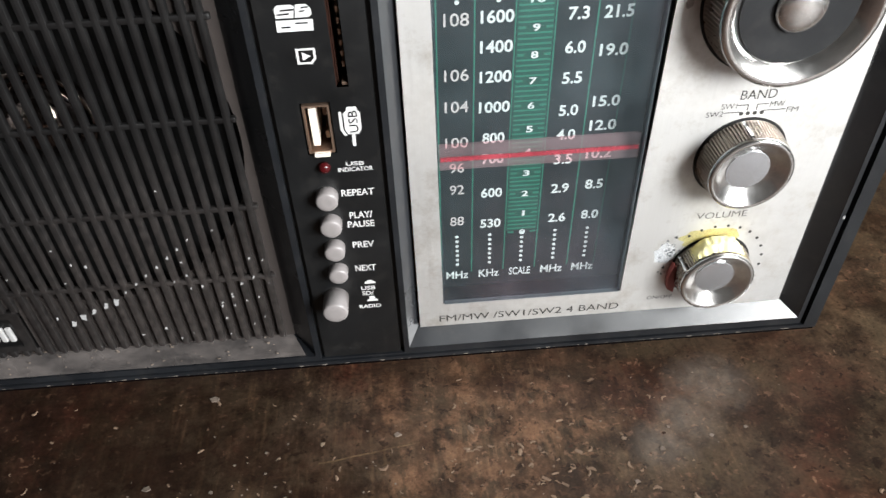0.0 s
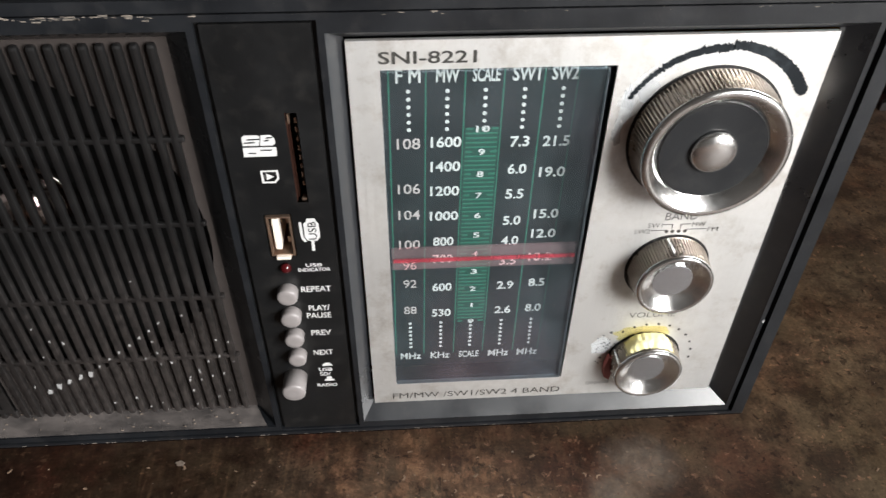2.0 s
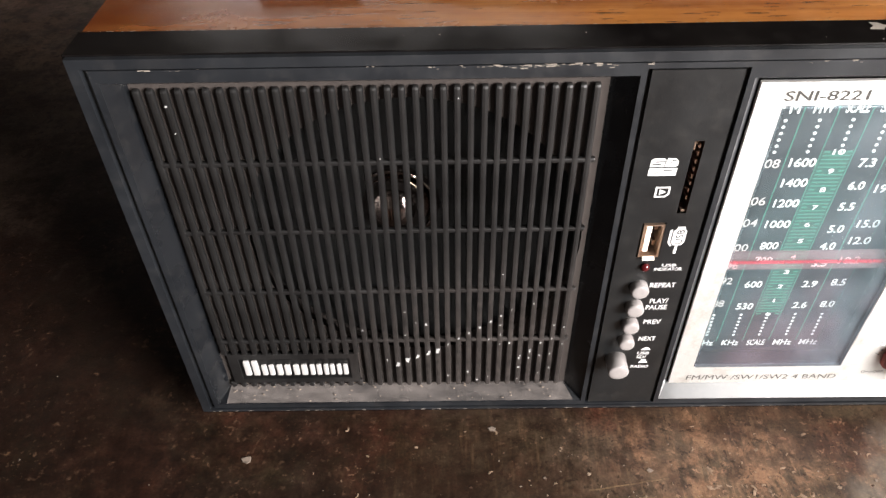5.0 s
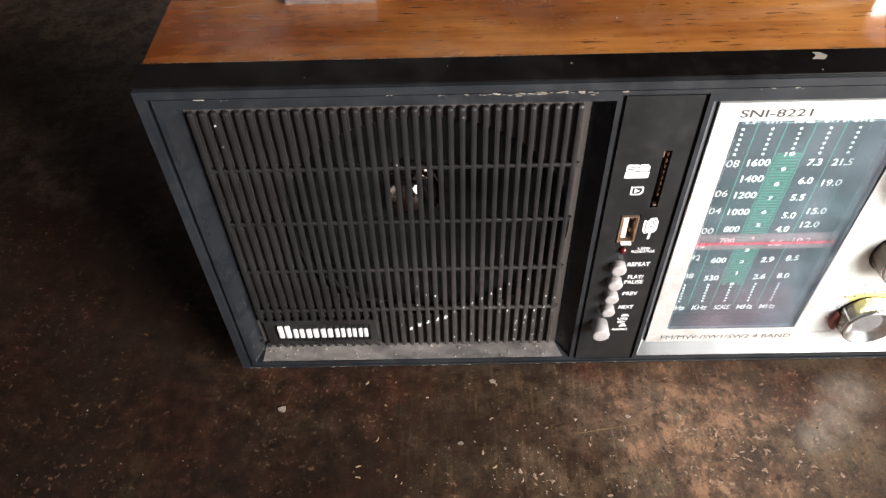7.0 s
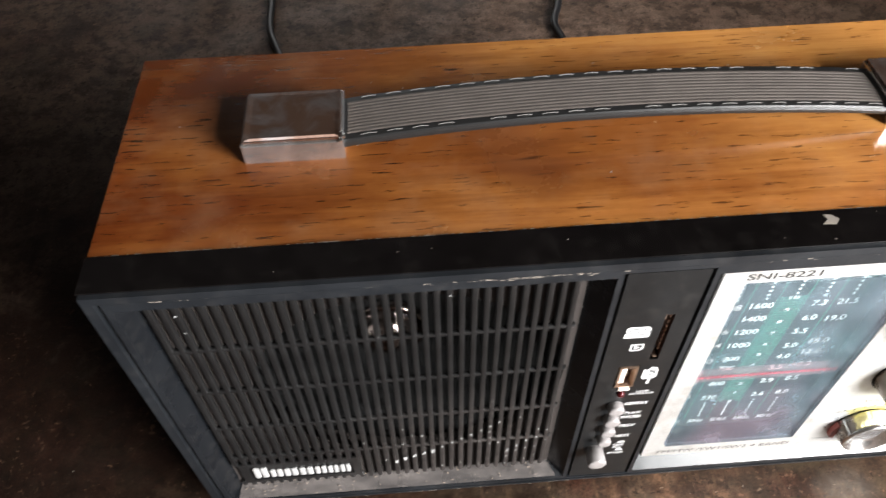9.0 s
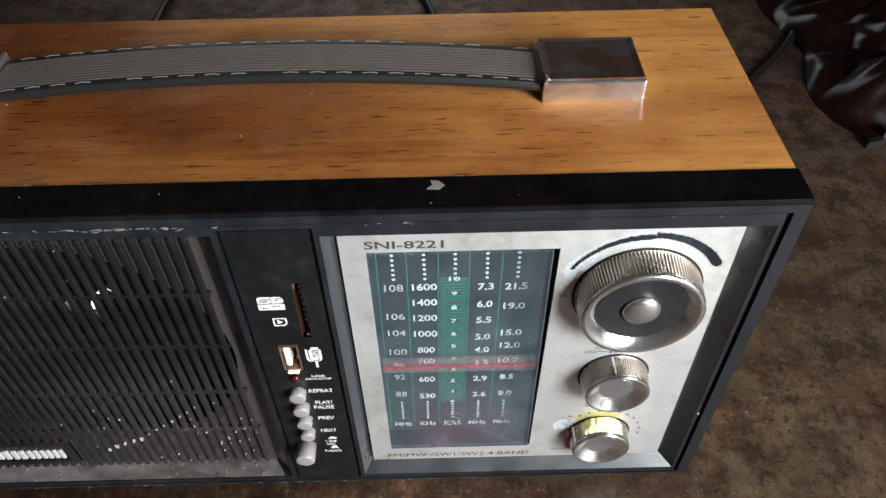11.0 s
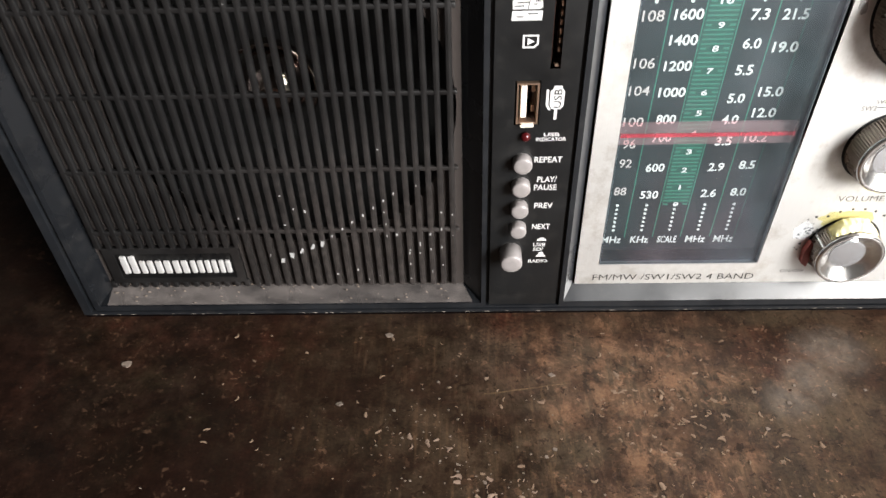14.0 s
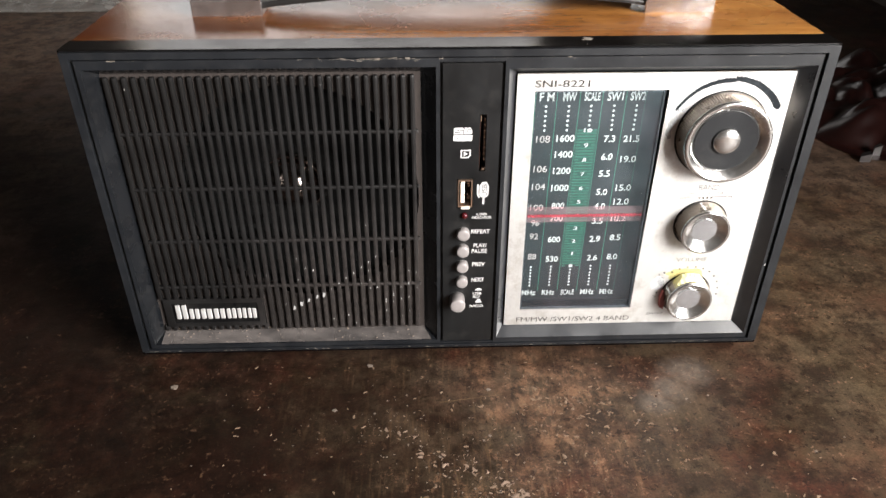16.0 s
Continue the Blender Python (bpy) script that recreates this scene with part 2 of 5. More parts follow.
def metal(name, colour, rough, stain=0.3, stain_colour=(0.2, 0.16, 0.12), brushed=False, metallic=1.0):
    n = Nodes(name)
    v = n.coords((1, 1, 0.02)) if brushed else n.coords()
    lines = n.noise(v, 1800.0 if brushed else 120.0, 4, 0.6)
    spots = n.ramp(n.noise(n.coords(), 26.0 if brushed else 70.0, 7, 0.62), (0.45, 0.0), (0.75, 1.0))
    base = n.mix(n.math("MULTIPLY", spots, stain), colour, stain_colour)
    base = n.mix(n.math("MULTIPLY", n.ramp(lines, (0.35, 0.0), (0.7, 1.0)), 0.1 if brushed else 0.08), base, tuple(0.75 * k for k in colour))
    n.set(base, n.math("ADD", n.math("MULTIPLY", lines, 0.14), n.math("ADD", n.math("MULTIPLY", spots, 0.2), rough)), metallic)
    if brushed:
        grime = n.ramp(n.noise(n.coords(loc=(4, 1, 2)), 95.0, 8, 0.72), (0.50, 0.0), (0.70, 0.5))
        n.set(n.mix(grime, base, (0.42, 0.37, 0.31)))
    n.bump(lines, 0.06 if brushed else 0.015, 0.0002)
    return n.m


def tarnished(name, bright, dull, cover):
    """Old chrome: mirror patches between brown tarnish, slightly wavy, with fine pits."""
    n = Nodes(name)
    v = n.coords()
    cloud = n.ramp(n.noise(v, 75.0, 6, 0.58, 0.6), (cover - 0.14, 1.0), (cover + 0.12, 0.0))
    pit = n.ramp(n.noise(v, 900.0, 3, 0.6), (0.66, 0.0), (0.74, 0.6))
    base = n.mix(cloud, bright, dull)
    base = n.mix(pit, base, tuple(0.4 * k for k in dull))
    n.set(base, n.ramp(n.noise(v, 160.0, 6, 0.65), (0.3, 0.05), (0.75, 0.26)), n.ramp(cloud, (0.0, 0.95), (1.0, 0.9)))
    n.bump(n.noise(v, 130.0, 3, 0.5), 0.07, 0.0012)
    return n.m


def plain(name, colour, rough=0.5, metallic=0.0, vary=0.18, scale=250.0):
    n = Nodes(name)
    v = n.coords()
    n.set(n.mix(n.noise(v, scale, 5, 0.6), tuple(k * (1 - vary) for k in colour), tuple(min(1, k * (1 + vary)) for k in colour)), rough, metallic)
    return n.m


def wood_material():
    n = Nodes("varnished_teak_veneer")
    v = n.coords((0.05, 1, 1))
    grain = n.noise(v, 330.0, 9, 0.68, 0.3)
    band = n.noise(n.coords((0.05, 1, 1), loc=(0.3, 0.1, 0)), 34.0, 5, 0.55, 0.8)
    base = n.ramp(grain, (0.28, (0.29, 0.112, 0.027)), (0.5, (0.45, 0.194, 0.048)), (0.74, (0.595, 0.280, 0.074)))
    base = n.mix(n.ramp(band, (0.35, 0.1), (0.7, 0.6)), base, (0.595, 0.280, 0.074))
    pores = n.ramp(n.noise(n.coords((0.10, 1, 1), loc=(0.7, 0.4, 0)), 880.0, 4, 0.6), (0.345, 1.0), (0.385, 0.0))
    base = n.mix(n.math("MULTIPLY", pores, 0.72), base, (0.035, 0.011, 0.004))
    blotch = n.ramp(n.noise(n.coords((0.5, 1, 1), loc=(5, 3, 0)), 16.0, 6, 0.6), (0.4, 0.0), (0.62, 1.0))
    base = n.mix(blotch, base, n.mix(1.0, base, (0.52, 0.40, 0.36), "MULTIPLY"))
    # dimmer light at the left end, painted in: faded gold to dark red brown
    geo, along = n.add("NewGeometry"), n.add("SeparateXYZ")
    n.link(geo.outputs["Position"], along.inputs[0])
    left_shade = n.ramp(n.math("ADD", n.math("MULTIPLY", along.outputs[0], 2.8), n.noise(n.coords((0.4, 1, 1), loc=(2, 6, 0)), 22.0, 5, 0.6)), (0.12, 1.0), (0.72, 0.0))
    base = n.mix(left_shade, base, n.mix(1.0, base, (0.22, 0.125, 0.10), "MULTIPLY"))
    dust = n.ramp(n.noise(n.coords(loc=(1, 3, 0)), 38.0, 6, 0.6), (0.48, 0.0), (0.8, 1.0))
    base = n.mix(n.math("MULTIPLY", dust, 0.16), base, (0.42, 0.28, 0.16))
    n.set(base, n.ramp(n.noise(n.coords(), 26.0, 6, 0.6), (0.3, 0.12), (0.75, 0.34)), 0.0, 0.85)
    n.bump(n.math("SUBTRACT", grain, pores), 0.1, 0.0004)
    return n.m


def clear_material(name, tint, fac, rough=0.08, film=None):
    """A clear sheet: mostly see-through, with gloss and a little dust haze."""
    n = Nodes(name)
    tr, ml = n.add("BsdfTransparent"), n.add("MixShader")
    tr.inputs[0].default_value = (*tint, 1)
    v = n.coords()
    n.set(film or n.ramp(n.noise(v, 28.0, 3), (0.35, (0.34, 0.48, 0.52)), (0.5, (0.38, 0.47, 0.53)), (0.65, (0.46, 0.45, 0.54))), n.ramp(n.noise(v, 90.0, 5), (0.3, rough), (0.8, rough + 0.25)))
    haze = n.ramp(n.noise(v, 55.0, 7, 0.65), (0.3, fac * 0.6), (0.75, fac * 1.5))
    n.link(haze, ml.inputs[0])
    n.link(tr.outputs[0], ml.inputs[1])
    n.link(n.b.outputs[0], ml.inputs[2])
    n.link(ml.outputs[0], n.out.inputs[0])
    return n.m


def pane_material():
    """Scratched clear acrylic: see-through, a sharp reflection, a wide hazy one and a little dust."""
    n = Nodes("clear_acrylic")
    v = n.coords()
    tr, haze, sharp = n.add("BsdfTransparent"), n.add("BsdfGlossy"), n.add("BsdfGlossy")
    tr.inputs[0].default_value = (0.93, 0.98, 0.98, 1)
    haze.inputs["Roughness"].default_value, sharp.inputs["Roughness"].default_value = 0.46, 0.07
    tint = n.ramp(n.noise(n.coords((1, 1, 0.5)), 30.0, 3), (0.35, (0.58, 0.86, 0.98)), (0.5, (0.70, 0.84, 1.0)), (0.65, (0.92, 0.80, 0.98)))
    n.link(tint, haze.inputs["Color"])
    n.set((0.42, 0.47, 0.5), 0.7)
    mixes = []
    facing = n.add("LayerWeight")
    slant = n.math("MINIMUM", n.math("MAXIMUM", n.math("SUBTRACT", n.math("MULTIPLY", facing.outputs["Facing"], 5.4), 1.0), 0.3), 1.7)
    for shader, low, high in ((haze, 0.06, 0.21), (sharp, 0.025, 0.04), (n.b, 0.002, 0.014)):
        m = n.add("MixShader")
        cover = n.ramp(n.noise(v, 55.0, 7, 0.65), (0.3, low), (0.75, high))
        n.link(n.math("MULTIPLY", cover, slant) if shader is haze else cover, m.inputs[0])
        n.link(mixes[-1] if mixes else tr.outputs[0], m.inputs[1])
        n.link(shader.outputs[0], m.inputs[2])
        mixes.append(m.outputs[0])
    n.link(mixes[-1], n.out.inputs[0])
    return n.m


M_FLOOR, M_WALL, M_WOOD = floor_material(), wall_material(), wood_material()
M_BEZEL = plastic("black_bezel_plastic", (0.0054, 0.0062, 0.0076), (0.0112, 0.0127, 0.0152), 0.38, 0.14, (0.11, 0.10, 0.092), spec=0.5)
M_GRILLE = plastic("black_grille_plastic", (0.0022, 0.0022, 0.0024), (0.0040, 0.0040, 0.0042), 0.4, 0.08, (0.04, 0.038, 0.036), spec=0.78)
def grille_dust(m):
    """Lint and brown dust caught over the lower slats."""
    n = Nodes("", m)
    g = n.add("Mapping")
    g.inputs["Location"].default_value = (0.45, 0, -0.45)
    g.inputs["Scale"].default_value = (14.0, 0.0, 15.0)
    geo = n.add("NewGeometry")
    n.link(geo.outputs["Position"], g.inputs["Vector"])
    d = n.add("VectorMath", operation="LENGTH")
    n.link(g.outputs[0], d.inputs[0])
    old = n.b.inputs["Base Color"].links[0].from_socket
    speck = n.noise(geo.outputs["Position"], 420.0, 6, 0.7)
    amount = n.math("MULTIPLY", n.ramp(d.outputs["Value"], (0.2, 1.0), (1.15, 0.06)), n.ramp(speck, (0.38, 0.08), (0.72, 0.42)))
    n.link(n.mix(amount, old, (0.115, 0.096, 0.088)), n.b.inputs["Base Color"])


grille_dust(M_GRILLE)
M_COLUMN = plastic("charcoal_column_plastic", (0.0044, 0.0047, 0.0050), (0.0066, 0.0071, 0.0077), 0.36, 0.06, spec=0.5)
M_SLOPE = plastic("satin_black_slope", (0.0034, 0.0040, 0.0050), (0.0052, 0.0060, 0.0074), 0.24, 0.05, spec=0.45)
M_SURROUND = plastic("satin_grey_surround", (0.012, 0.0132, 0.0155), (0.021, 0.0225, 0.0255), 0.3, 0.12, spec=1.0, relief=0.02)
M_BLACK = plain("unlit_black_plastic", (0.006, 0.006, 0.006), 0.6)
M_GLOSSBLACK = plastic("glossy_black_band", (0.0022, 0.0018, 0.0018), (0.0042, 0.0034, 0.0033), 0.16, 0.025, spec=0.3, relief=0.02)
M_CONE = plain("black_paper_cone", (0.0025, 0.0025, 0.0025), 0.9)
M_PLATE = metal("brushed_aluminium_plate", (0.81, 0.805, 0.79), 0.46, 0.75, (0.42, 0.39, 0.36), True, 0.9)
M_CHROME = metal("chromed_plastic", (0.85, 0.845, 0.83), 0.07, 0.3, (0.5, 0.44, 0.38), False, 0.97)
M_KNURL = metal("knurled_chrome", (0.52, 0.47, 0.42), 0.2, 0.6, (0.22, 0.16, 0.11), False, 0.97)
M_MOUNT = tarnished("worn_handle_chrome", (0.86, 0.86, 0.87), (0.42, 0.38, 0.36), 0.5)
M_MOUNTTOP = tarnished("tarnished_brown_chrome", (0.58, 0.55, 0.55), (0.30, 0.18, 0.13), 0.56)
M_POLISHED = plain("polished_knob_disc", (0.72, 0.74, 0.77), 0.2, 0.95, 0.06, 60.0)
M_KNOBDISC = plastic("black_knob_disc", (0.007, 0.0078, 0.009), (0.012, 0.013, 0.0145), 0.36, 0.08, spec=0.4)
M_BUTTON = plain("silver_grey_button_plastic", (0.225, 0.207, 0.203), 0.32)
M_WHITE = plain("white_print", (0.56, 0.56, 0.555), 0.6)
M_FADED = plain("faded_pinkish_print", (0.46, 0.40, 0.39), 0.6)
M_BADGE = plain("greyed_white_plastic", (0.34, 0.335, 0.33), 0.55)
M_INK = plain("black_print", (0.035, 0.033, 0.03), 0.6)
M_DIALBACK = plain("slate_dial_card", (0.0058, 0.0078, 0.0095), 0.5, 0.0, 0.35, 120.0)
M_DIALWALL = plastic("matt_black_dial_wall", (0.004, 0.005, 0.006), (0.006, 0.007, 0.009), 0.8, 0.05, spec=0.1)
M_GREEN = plain("green_dial_print", (0.006, 0.050, 0.034), 0.55)
M_GREENLINE = plain("light_green_dial_print", (0.018, 0.120, 0.080), 0.55)
M_CLEAR = pane_material()
M_EDGE = plain("pale_acrylic_edge", (0.10, 0.11, 0.12), 0.3, 0.0, 0.6, 160.0)
M_POINTER = clear_material("pink_clear_pointer", (0.94, 0.74, 0.75), 0.13, 0.5, (0.55, 0.4, 0.42))
M_RED = clear_material("red_pointer_line", (0.95, 0.42, 0.46), 0.5, 0.4, (0.52, 0.05, 0.08))
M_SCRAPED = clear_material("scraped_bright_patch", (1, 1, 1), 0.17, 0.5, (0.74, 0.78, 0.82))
M_LED = plain("dark_red_led", (0.045, 0.004, 0.005), 0.15)
M_STEEL = metal("usb_shell_steel", (0.50, 0.36, 0.27), 0.26, 0.75, (0.17, 0.07, 0.035), False, 0.9)
M_TONGUE = plain("cream_contact_tongue", (0.75, 0.68, 0.6), 0.4)
M_SLOT = plain("brown_card_slot", (0.030, 0.011, 0.007), 0.4)
M_YELLOW = plain("yellow_paint", (0.86, 0.80, 0.42), 0.6, 0.0, 0.14, 400.0)
M_PINK = plain("pink_plastic", (0.42, 0.12, 0.11), 0.45)
M_STRAP = plain("black_vinyl_strap", (0.0105, 0.0102, 0.0102), 0.36, 0.0, 0.35, 300.0)
M_RIB = plain("grey_brown_ribbed_vinyl", (0.074, 0.062, 0.055), 0.5, 0.0, 0.3, 160.0)
M_STITCH = plain("off_white_thread", (0.115, 0.11, 0.104), 0.8, 0.0, 0.4, 500.0)
M_CRESCENT = plastic("black_scuffed_paint", (0.006, 0.008, 0.010), (0.014, 0.017, 0.020), 0.6, 0.25, (0.16, 0.19, 0.21), spec=0.15)
M_SCUFF = plain("grey_blue_scuffed_paint", (0.06, 0.065, 0.07), 0.6, 0.0, 0.3, 500.0)
M_CORD = plain("black_cord_rubber", (0.012, 0.012, 0.013), 0.4)
M_NICK = plain("pale_brown_nicks", (0.18, 0.155, 0.13), 0.8, 0.0, 0.4, 500.0)
M_CRUMB = plain("pale_crumbs", (0.13, 0.10, 0.078), 0.85, 0.0, 0.5, 300.0)
M_FLECK = plain("white_paint_flecks", (0.31, 0.31, 0.31), 0.8, 0.0, 0.4, 600.0)
M_BACKING = plain("dusty_grille_backing", (0.029, 0.0222, 0.0195), 0.9, 0.0, 0.3, 300.0)
M_CAP = plain("shiny_brown_cap", (0.42, 0.35, 0.32), 0.12, 1.0, 0.15, 200.0)
M_BADGEBACK = plastic("black_badge_plastic", (0.003, 0.003, 0.0032), (0.005, 0.005, 0.0052), 0.3, 0.06, spec=0.4)
M_CURL = plain("pale_paint_curls", (0.17, 0.115, 0.082), 0.8, 0.0, 0.4, 300.0)
def patch_material():
    """Worn spots of old paint, each of its own tan or red brown."""
    n = Nodes("worn_floor_patches")
    geo = n.add("NewGeometry")
    tone = n.ramp(geo.outputs["Random Per Island"], (0.0, (0.034, 0.0165, 0.010)), (0.55, (0.075, 0.043, 0.027)), (0.85, (0.115, 0.078, 0.052)), (1.0, (0.17, 0.125, 0.09)))
    n.set(n.mix(0.7, tone, n.ramp(n.noise(n.coords(), 700.0, 4, 0.6), (0.3, 0.45), (0.7, 1.5)), "MULTIPLY"), 0.75, 0.0, 0.2)
    return n.m


M_PATCH = patch_material()
M_TANFLAKE = plain("tan_paint_flakes", (0.15, 0.098, 0.063), 0.85, 0.0, 0.5, 260.0)
M_DUST = plain("brown_dust_fluff", (0.24, 0.19, 0.15), 0.95, 0.0, 0.35, 300.0)
def dust_film_material():
    n = Nodes("thin_brown_dust")
    tr, ml = n.add("BsdfTransparent"), n.add("MixShader")
    n.set(n.mix(n.noise(n.coords(), 300.0, 5), (0.10, 0.088, 0.083), (0.23, 0.20, 0.185)), 0.95)
    n.link(n.ramp(n.noise(n.coords((0.4, 1, 1)), 150.0, 8, 0.7), (0.33, 0.1), (0.72, 0.6)), ml.inputs[0])
    n.link(tr.outputs[0], ml.inputs[1])
    n.link(n.b.outputs[0], ml.inputs[2])
    n.link(ml.outputs[0], n.out.inputs[0])
    return n.m


M_DUSTFILM = dust_film_material()
M_BAG = plain("maroon_foil", (0.013, 0.0036, 0.0030), 0.32, 0.0, 0.6, 60.0)
M_FOIL = plain("silver_foil", (0.16, 0.15, 0.15), 0.4, 1.0)
M_SCRAP = clear_material("milky_plastic_film", (0.95, 0.95, 0.94), 0.3, 0.25, (0.62, 0.6, 0.57))


# ---- mesh helpers ----
def mesh_of(bm, name, material, smooth=False):
    me = bpy.data.meshes.new(name)
    bmesh.ops.recalc_face_normals(bm, faces=bm.faces)
    bm.to_mesh(me)
    bm.free()
    me.materials.append(material)
    if smooth:
        for p in me.polygons:
            p.use_smooth = True
    return me


def part(name, bm, material, parent=None, label="", smooth=False):
    """Links a bmesh, in world metres, as one mesh object under a thing or under a part."""
    ob = new(name, bm if isinstance(bm, bpy.types.Mesh) else mesh_of(bm, name, material, smooth))
    if parent:
        ob.parent = parent
        root = parent
        while root.parent:
            root = root.parent
        if parent is root:
            ob.matrix_parent_inverse = Matrix.Translation(-root.location)
    if label:
        ob["label"] = label
    return ob


def solid(bm, x0, x1, y0, y1, z0, z1, bevel=0.0, segments=2):
    made = bmesh.ops.create_cube(bm, size=1)["verts"]
    for v in made:
        v.co = Vector(((x0 + x1) / 2 + v.co.x * (x1 - x0), (y0 + y1) / 2 + v.co.y * (y1 - y0), (z0 + z1) / 2 + v.co.z * (z1 - z0)))
    if bevel:
        edges = list({e for v in made for e in v.link_edges})
        bmesh.ops.bevel(bm, geom=edges, offset=bevel, segments=segments, affect="EDGES", profile=0.6)
    return bm


def box_bm(*a, **k):
    return solid(bmesh.new(), *a, **k)


def pierced(bm, x0, x1, z0, z1, holes, y0, y1):
    """A plate in the x-z plane, from y0 (front) to y1 (back), with rectangular holes (x0, x1, z0, z1) through it."""
    xs = sorted({x0, x1, *[h[0] for h in holes], *[h[1] for h in holes]})
    zs = sorted({z0, z1, *[h[2] for h in holes], *[h[3] for h in holes]})
    verts = {}

    def v(i, j, y):
        if (i, j, y) not in verts:
            verts[i, j, y] = bm.verts.new((xs[i], y, zs[j]))
        return verts[i, j, y]

    def full(i, j):
        if not (0 <= i < len(xs) - 1 and 0 <= j < len(zs) - 1):
            return False
        cx, cz = (xs[i] + xs[i + 1]) / 2, (zs[j] + zs[j + 1]) / 2
        return not any(h[0] < cx < h[1] and h[2] < cz < h[3] for h in holes)

    for i in range(len(xs) - 1):
        for j in range(len(zs) - 1):
            if not full(i, j):
                continue
            for y in (y0, y1):
                bm.faces.new([v(i, j, y), v(i + 1, j, y), v(i + 1, j + 1, y), v(i, j + 1, y)])
            for di, dj, a, b in ((-1, 0, (i, j), (i, j + 1)), (1, 0, (i + 1, j), (i + 1, j + 1)), (0, -1, (i, j), (i + 1, j)), (0, 1, (i, j + 1), (i + 1, j + 1))):
                if not full(i + di, j + dj):
                    bm.faces.new([v(*a, y0), v(*b, y0), v(*b, y1), v(*a, y1)])
    return bm


def funnel(bm, outer, ya, inner, yb):
    """Four sloping faces from the rectangle outer (x0, x1, z0, z1) at ya to the rectangle inner at yb."""
    def loop(r, y):
        return [bm.verts.new(p) for p in ((r[0], y, r[2]), (r[1], y, r[2]), (r[1], y, r[3]), (r[0], y, r[3]))]
    a, b = loop(outer, ya), loop(inner, yb)
    for k in range(4):
        bm.faces.new([a[k], a[(k + 1) % 4], b[(k + 1) % 4], b[k]])
    return bm


def turned(bm, cx, cz, profile, n=96, ribs=0, depth=0.0, ribbed=(), front=True):
    """A shape turned round an axis along y: profile of (radius, y). Rings named in ribbed get fine ribs."""
    rings = []
    for k, (r, y) in enumerate(profile):
        ring = []
        for i in range(n):
            a = 2 * math.pi * i / n
            rr = r - (depth if (k in ribbed and ribs and (i * ribs * 2 // n) % 2) else 0)
            ring.append(bm.verts.new((cx + rr * math.cos(a), y, cz + rr * math.sin(a))))
        rings.append(ring)
    for a, b in zip(rings, rings[1:]):
        for i in range(n):
            bm.faces.new([a[i], a[(i + 1) % n], b[(i + 1) % n], b[i]])
    for ring in (rings[0], rings[-1]) if front else (rings[-1],):
        bm.faces.new(ring)
    return bm


def disc(bm, cx, cz, r, y, thick=0.0001, n=16):
    return turned(bm, cx, cz, [(r, y + thick), (r, y)], n)


def flat(bm, points, y, thick=0.0001):
    """A thin prism in the x-z plane from an outline."""
    a = [bm.verts.new((x, y, z)) for x, z in points]
    b = [bm.verts.new((x, y + thick, z)) for x, z in points]
    bm.faces.new(a)
    bm.faces.new(b)
    for k in range(len(a)):
        bm.faces.new([a[k], a[(k + 1) % len(a)], b[(k + 1) % len(b)], b[k]])
    return bm


LEAN = 0.014  # the printing leans by this much to the right, per metre of height


def lean(x, z, about=0.085):
    return x + (z - about) * LEAN


def words(name, text, cx, cz, width, height, y, material, parent, bold=0.0, turn=0):
    """A line of text as a thin mesh of the given width and height, centred, facing -y."""
    curve = bpy.data.curves.new("type", "FONT")
    curve.body, curve.size, curve.offset, curve.resolution_u = text, 1.0, bold, 3
    ob = bpy.data.objects.new("type", curve)
    scene.collection.objects.link(ob)
    me = bpy.data.meshes.new_from_object(ob.evaluated_get(bpy.context.evaluated_depsgraph_get()))
    bpy.data.objects.remove(ob)
    bpy.data.curves.remove(curve)
    xs, zs = [v.co.x for v in me.vertices], [v.co.y for v in me.vertices]
    mx, mz, w, h = (min(xs) + max(xs)) / 2, (min(zs) + max(zs)) / 2, max(xs) - min(xs), max(zs) - min(zs)
    for v in me.vertices:
        a, b = (v.co.x - mx) / w * width, (v.co.y - mz) / h * height
        if turn:
            a, b = -b, a
        v.co = Vector((lean(cx + a, cz + b), y, cz + b))
    me.name = name
    me.materials.clear()
    me.materials.append(material)
    return part(name, me, material, parent)


def tube(points, r, n=10):
    """A round tube along a list of points."""
    bm = bmesh.new()
    rings = []
    pts = [Vector(p) for p in points]
    for k, p in enumerate(pts):
        d = (pts[min(k + 1, len(pts) - 1)] - pts[max(k - 1, 0)]).normalized()
        u = d.cross(Vector((0, 0, 1)))
        u = u.normalized() if u.length > 1e-4 else Vector((1, 0, 0))
        w = d.cross(u)
        rings.append([bm.verts.new(p + r * (math.cos(2 * math.pi * i / n) * u + math.sin(2 * math.pi * i / n) * w)) for i in range(n)])
    for a, b in zip(rings, rings[1:]):
        for i in range(n):
            bm.faces.new([a[i], a[(i + 1) % n], b[(i + 1) % n], b[i]])
    bm.faces.new(rings[0])
    bm.faces.new(rings[-1])
    return bm


def smooth_path(points, steps=10):
    """Catmull-Rom through the points."""
    p = [Vector(points[0]), *[Vector(q) for q in points], Vector(points[-1])]
    out = []
    for k in range(1, len(p) - 2):
        a, b, c, d = p[k - 1], p[k], p[k + 1], p[k + 2]
        for s in range(steps):
            t = s / steps
            out.append(0.5 * (2 * b + (c - a) * t + (2 * a - 5 * b + 4 * c - d) * t * t + (3 * b - a - 3 * c + d) * t ** 3))
    out.append(p[-2])
    return out


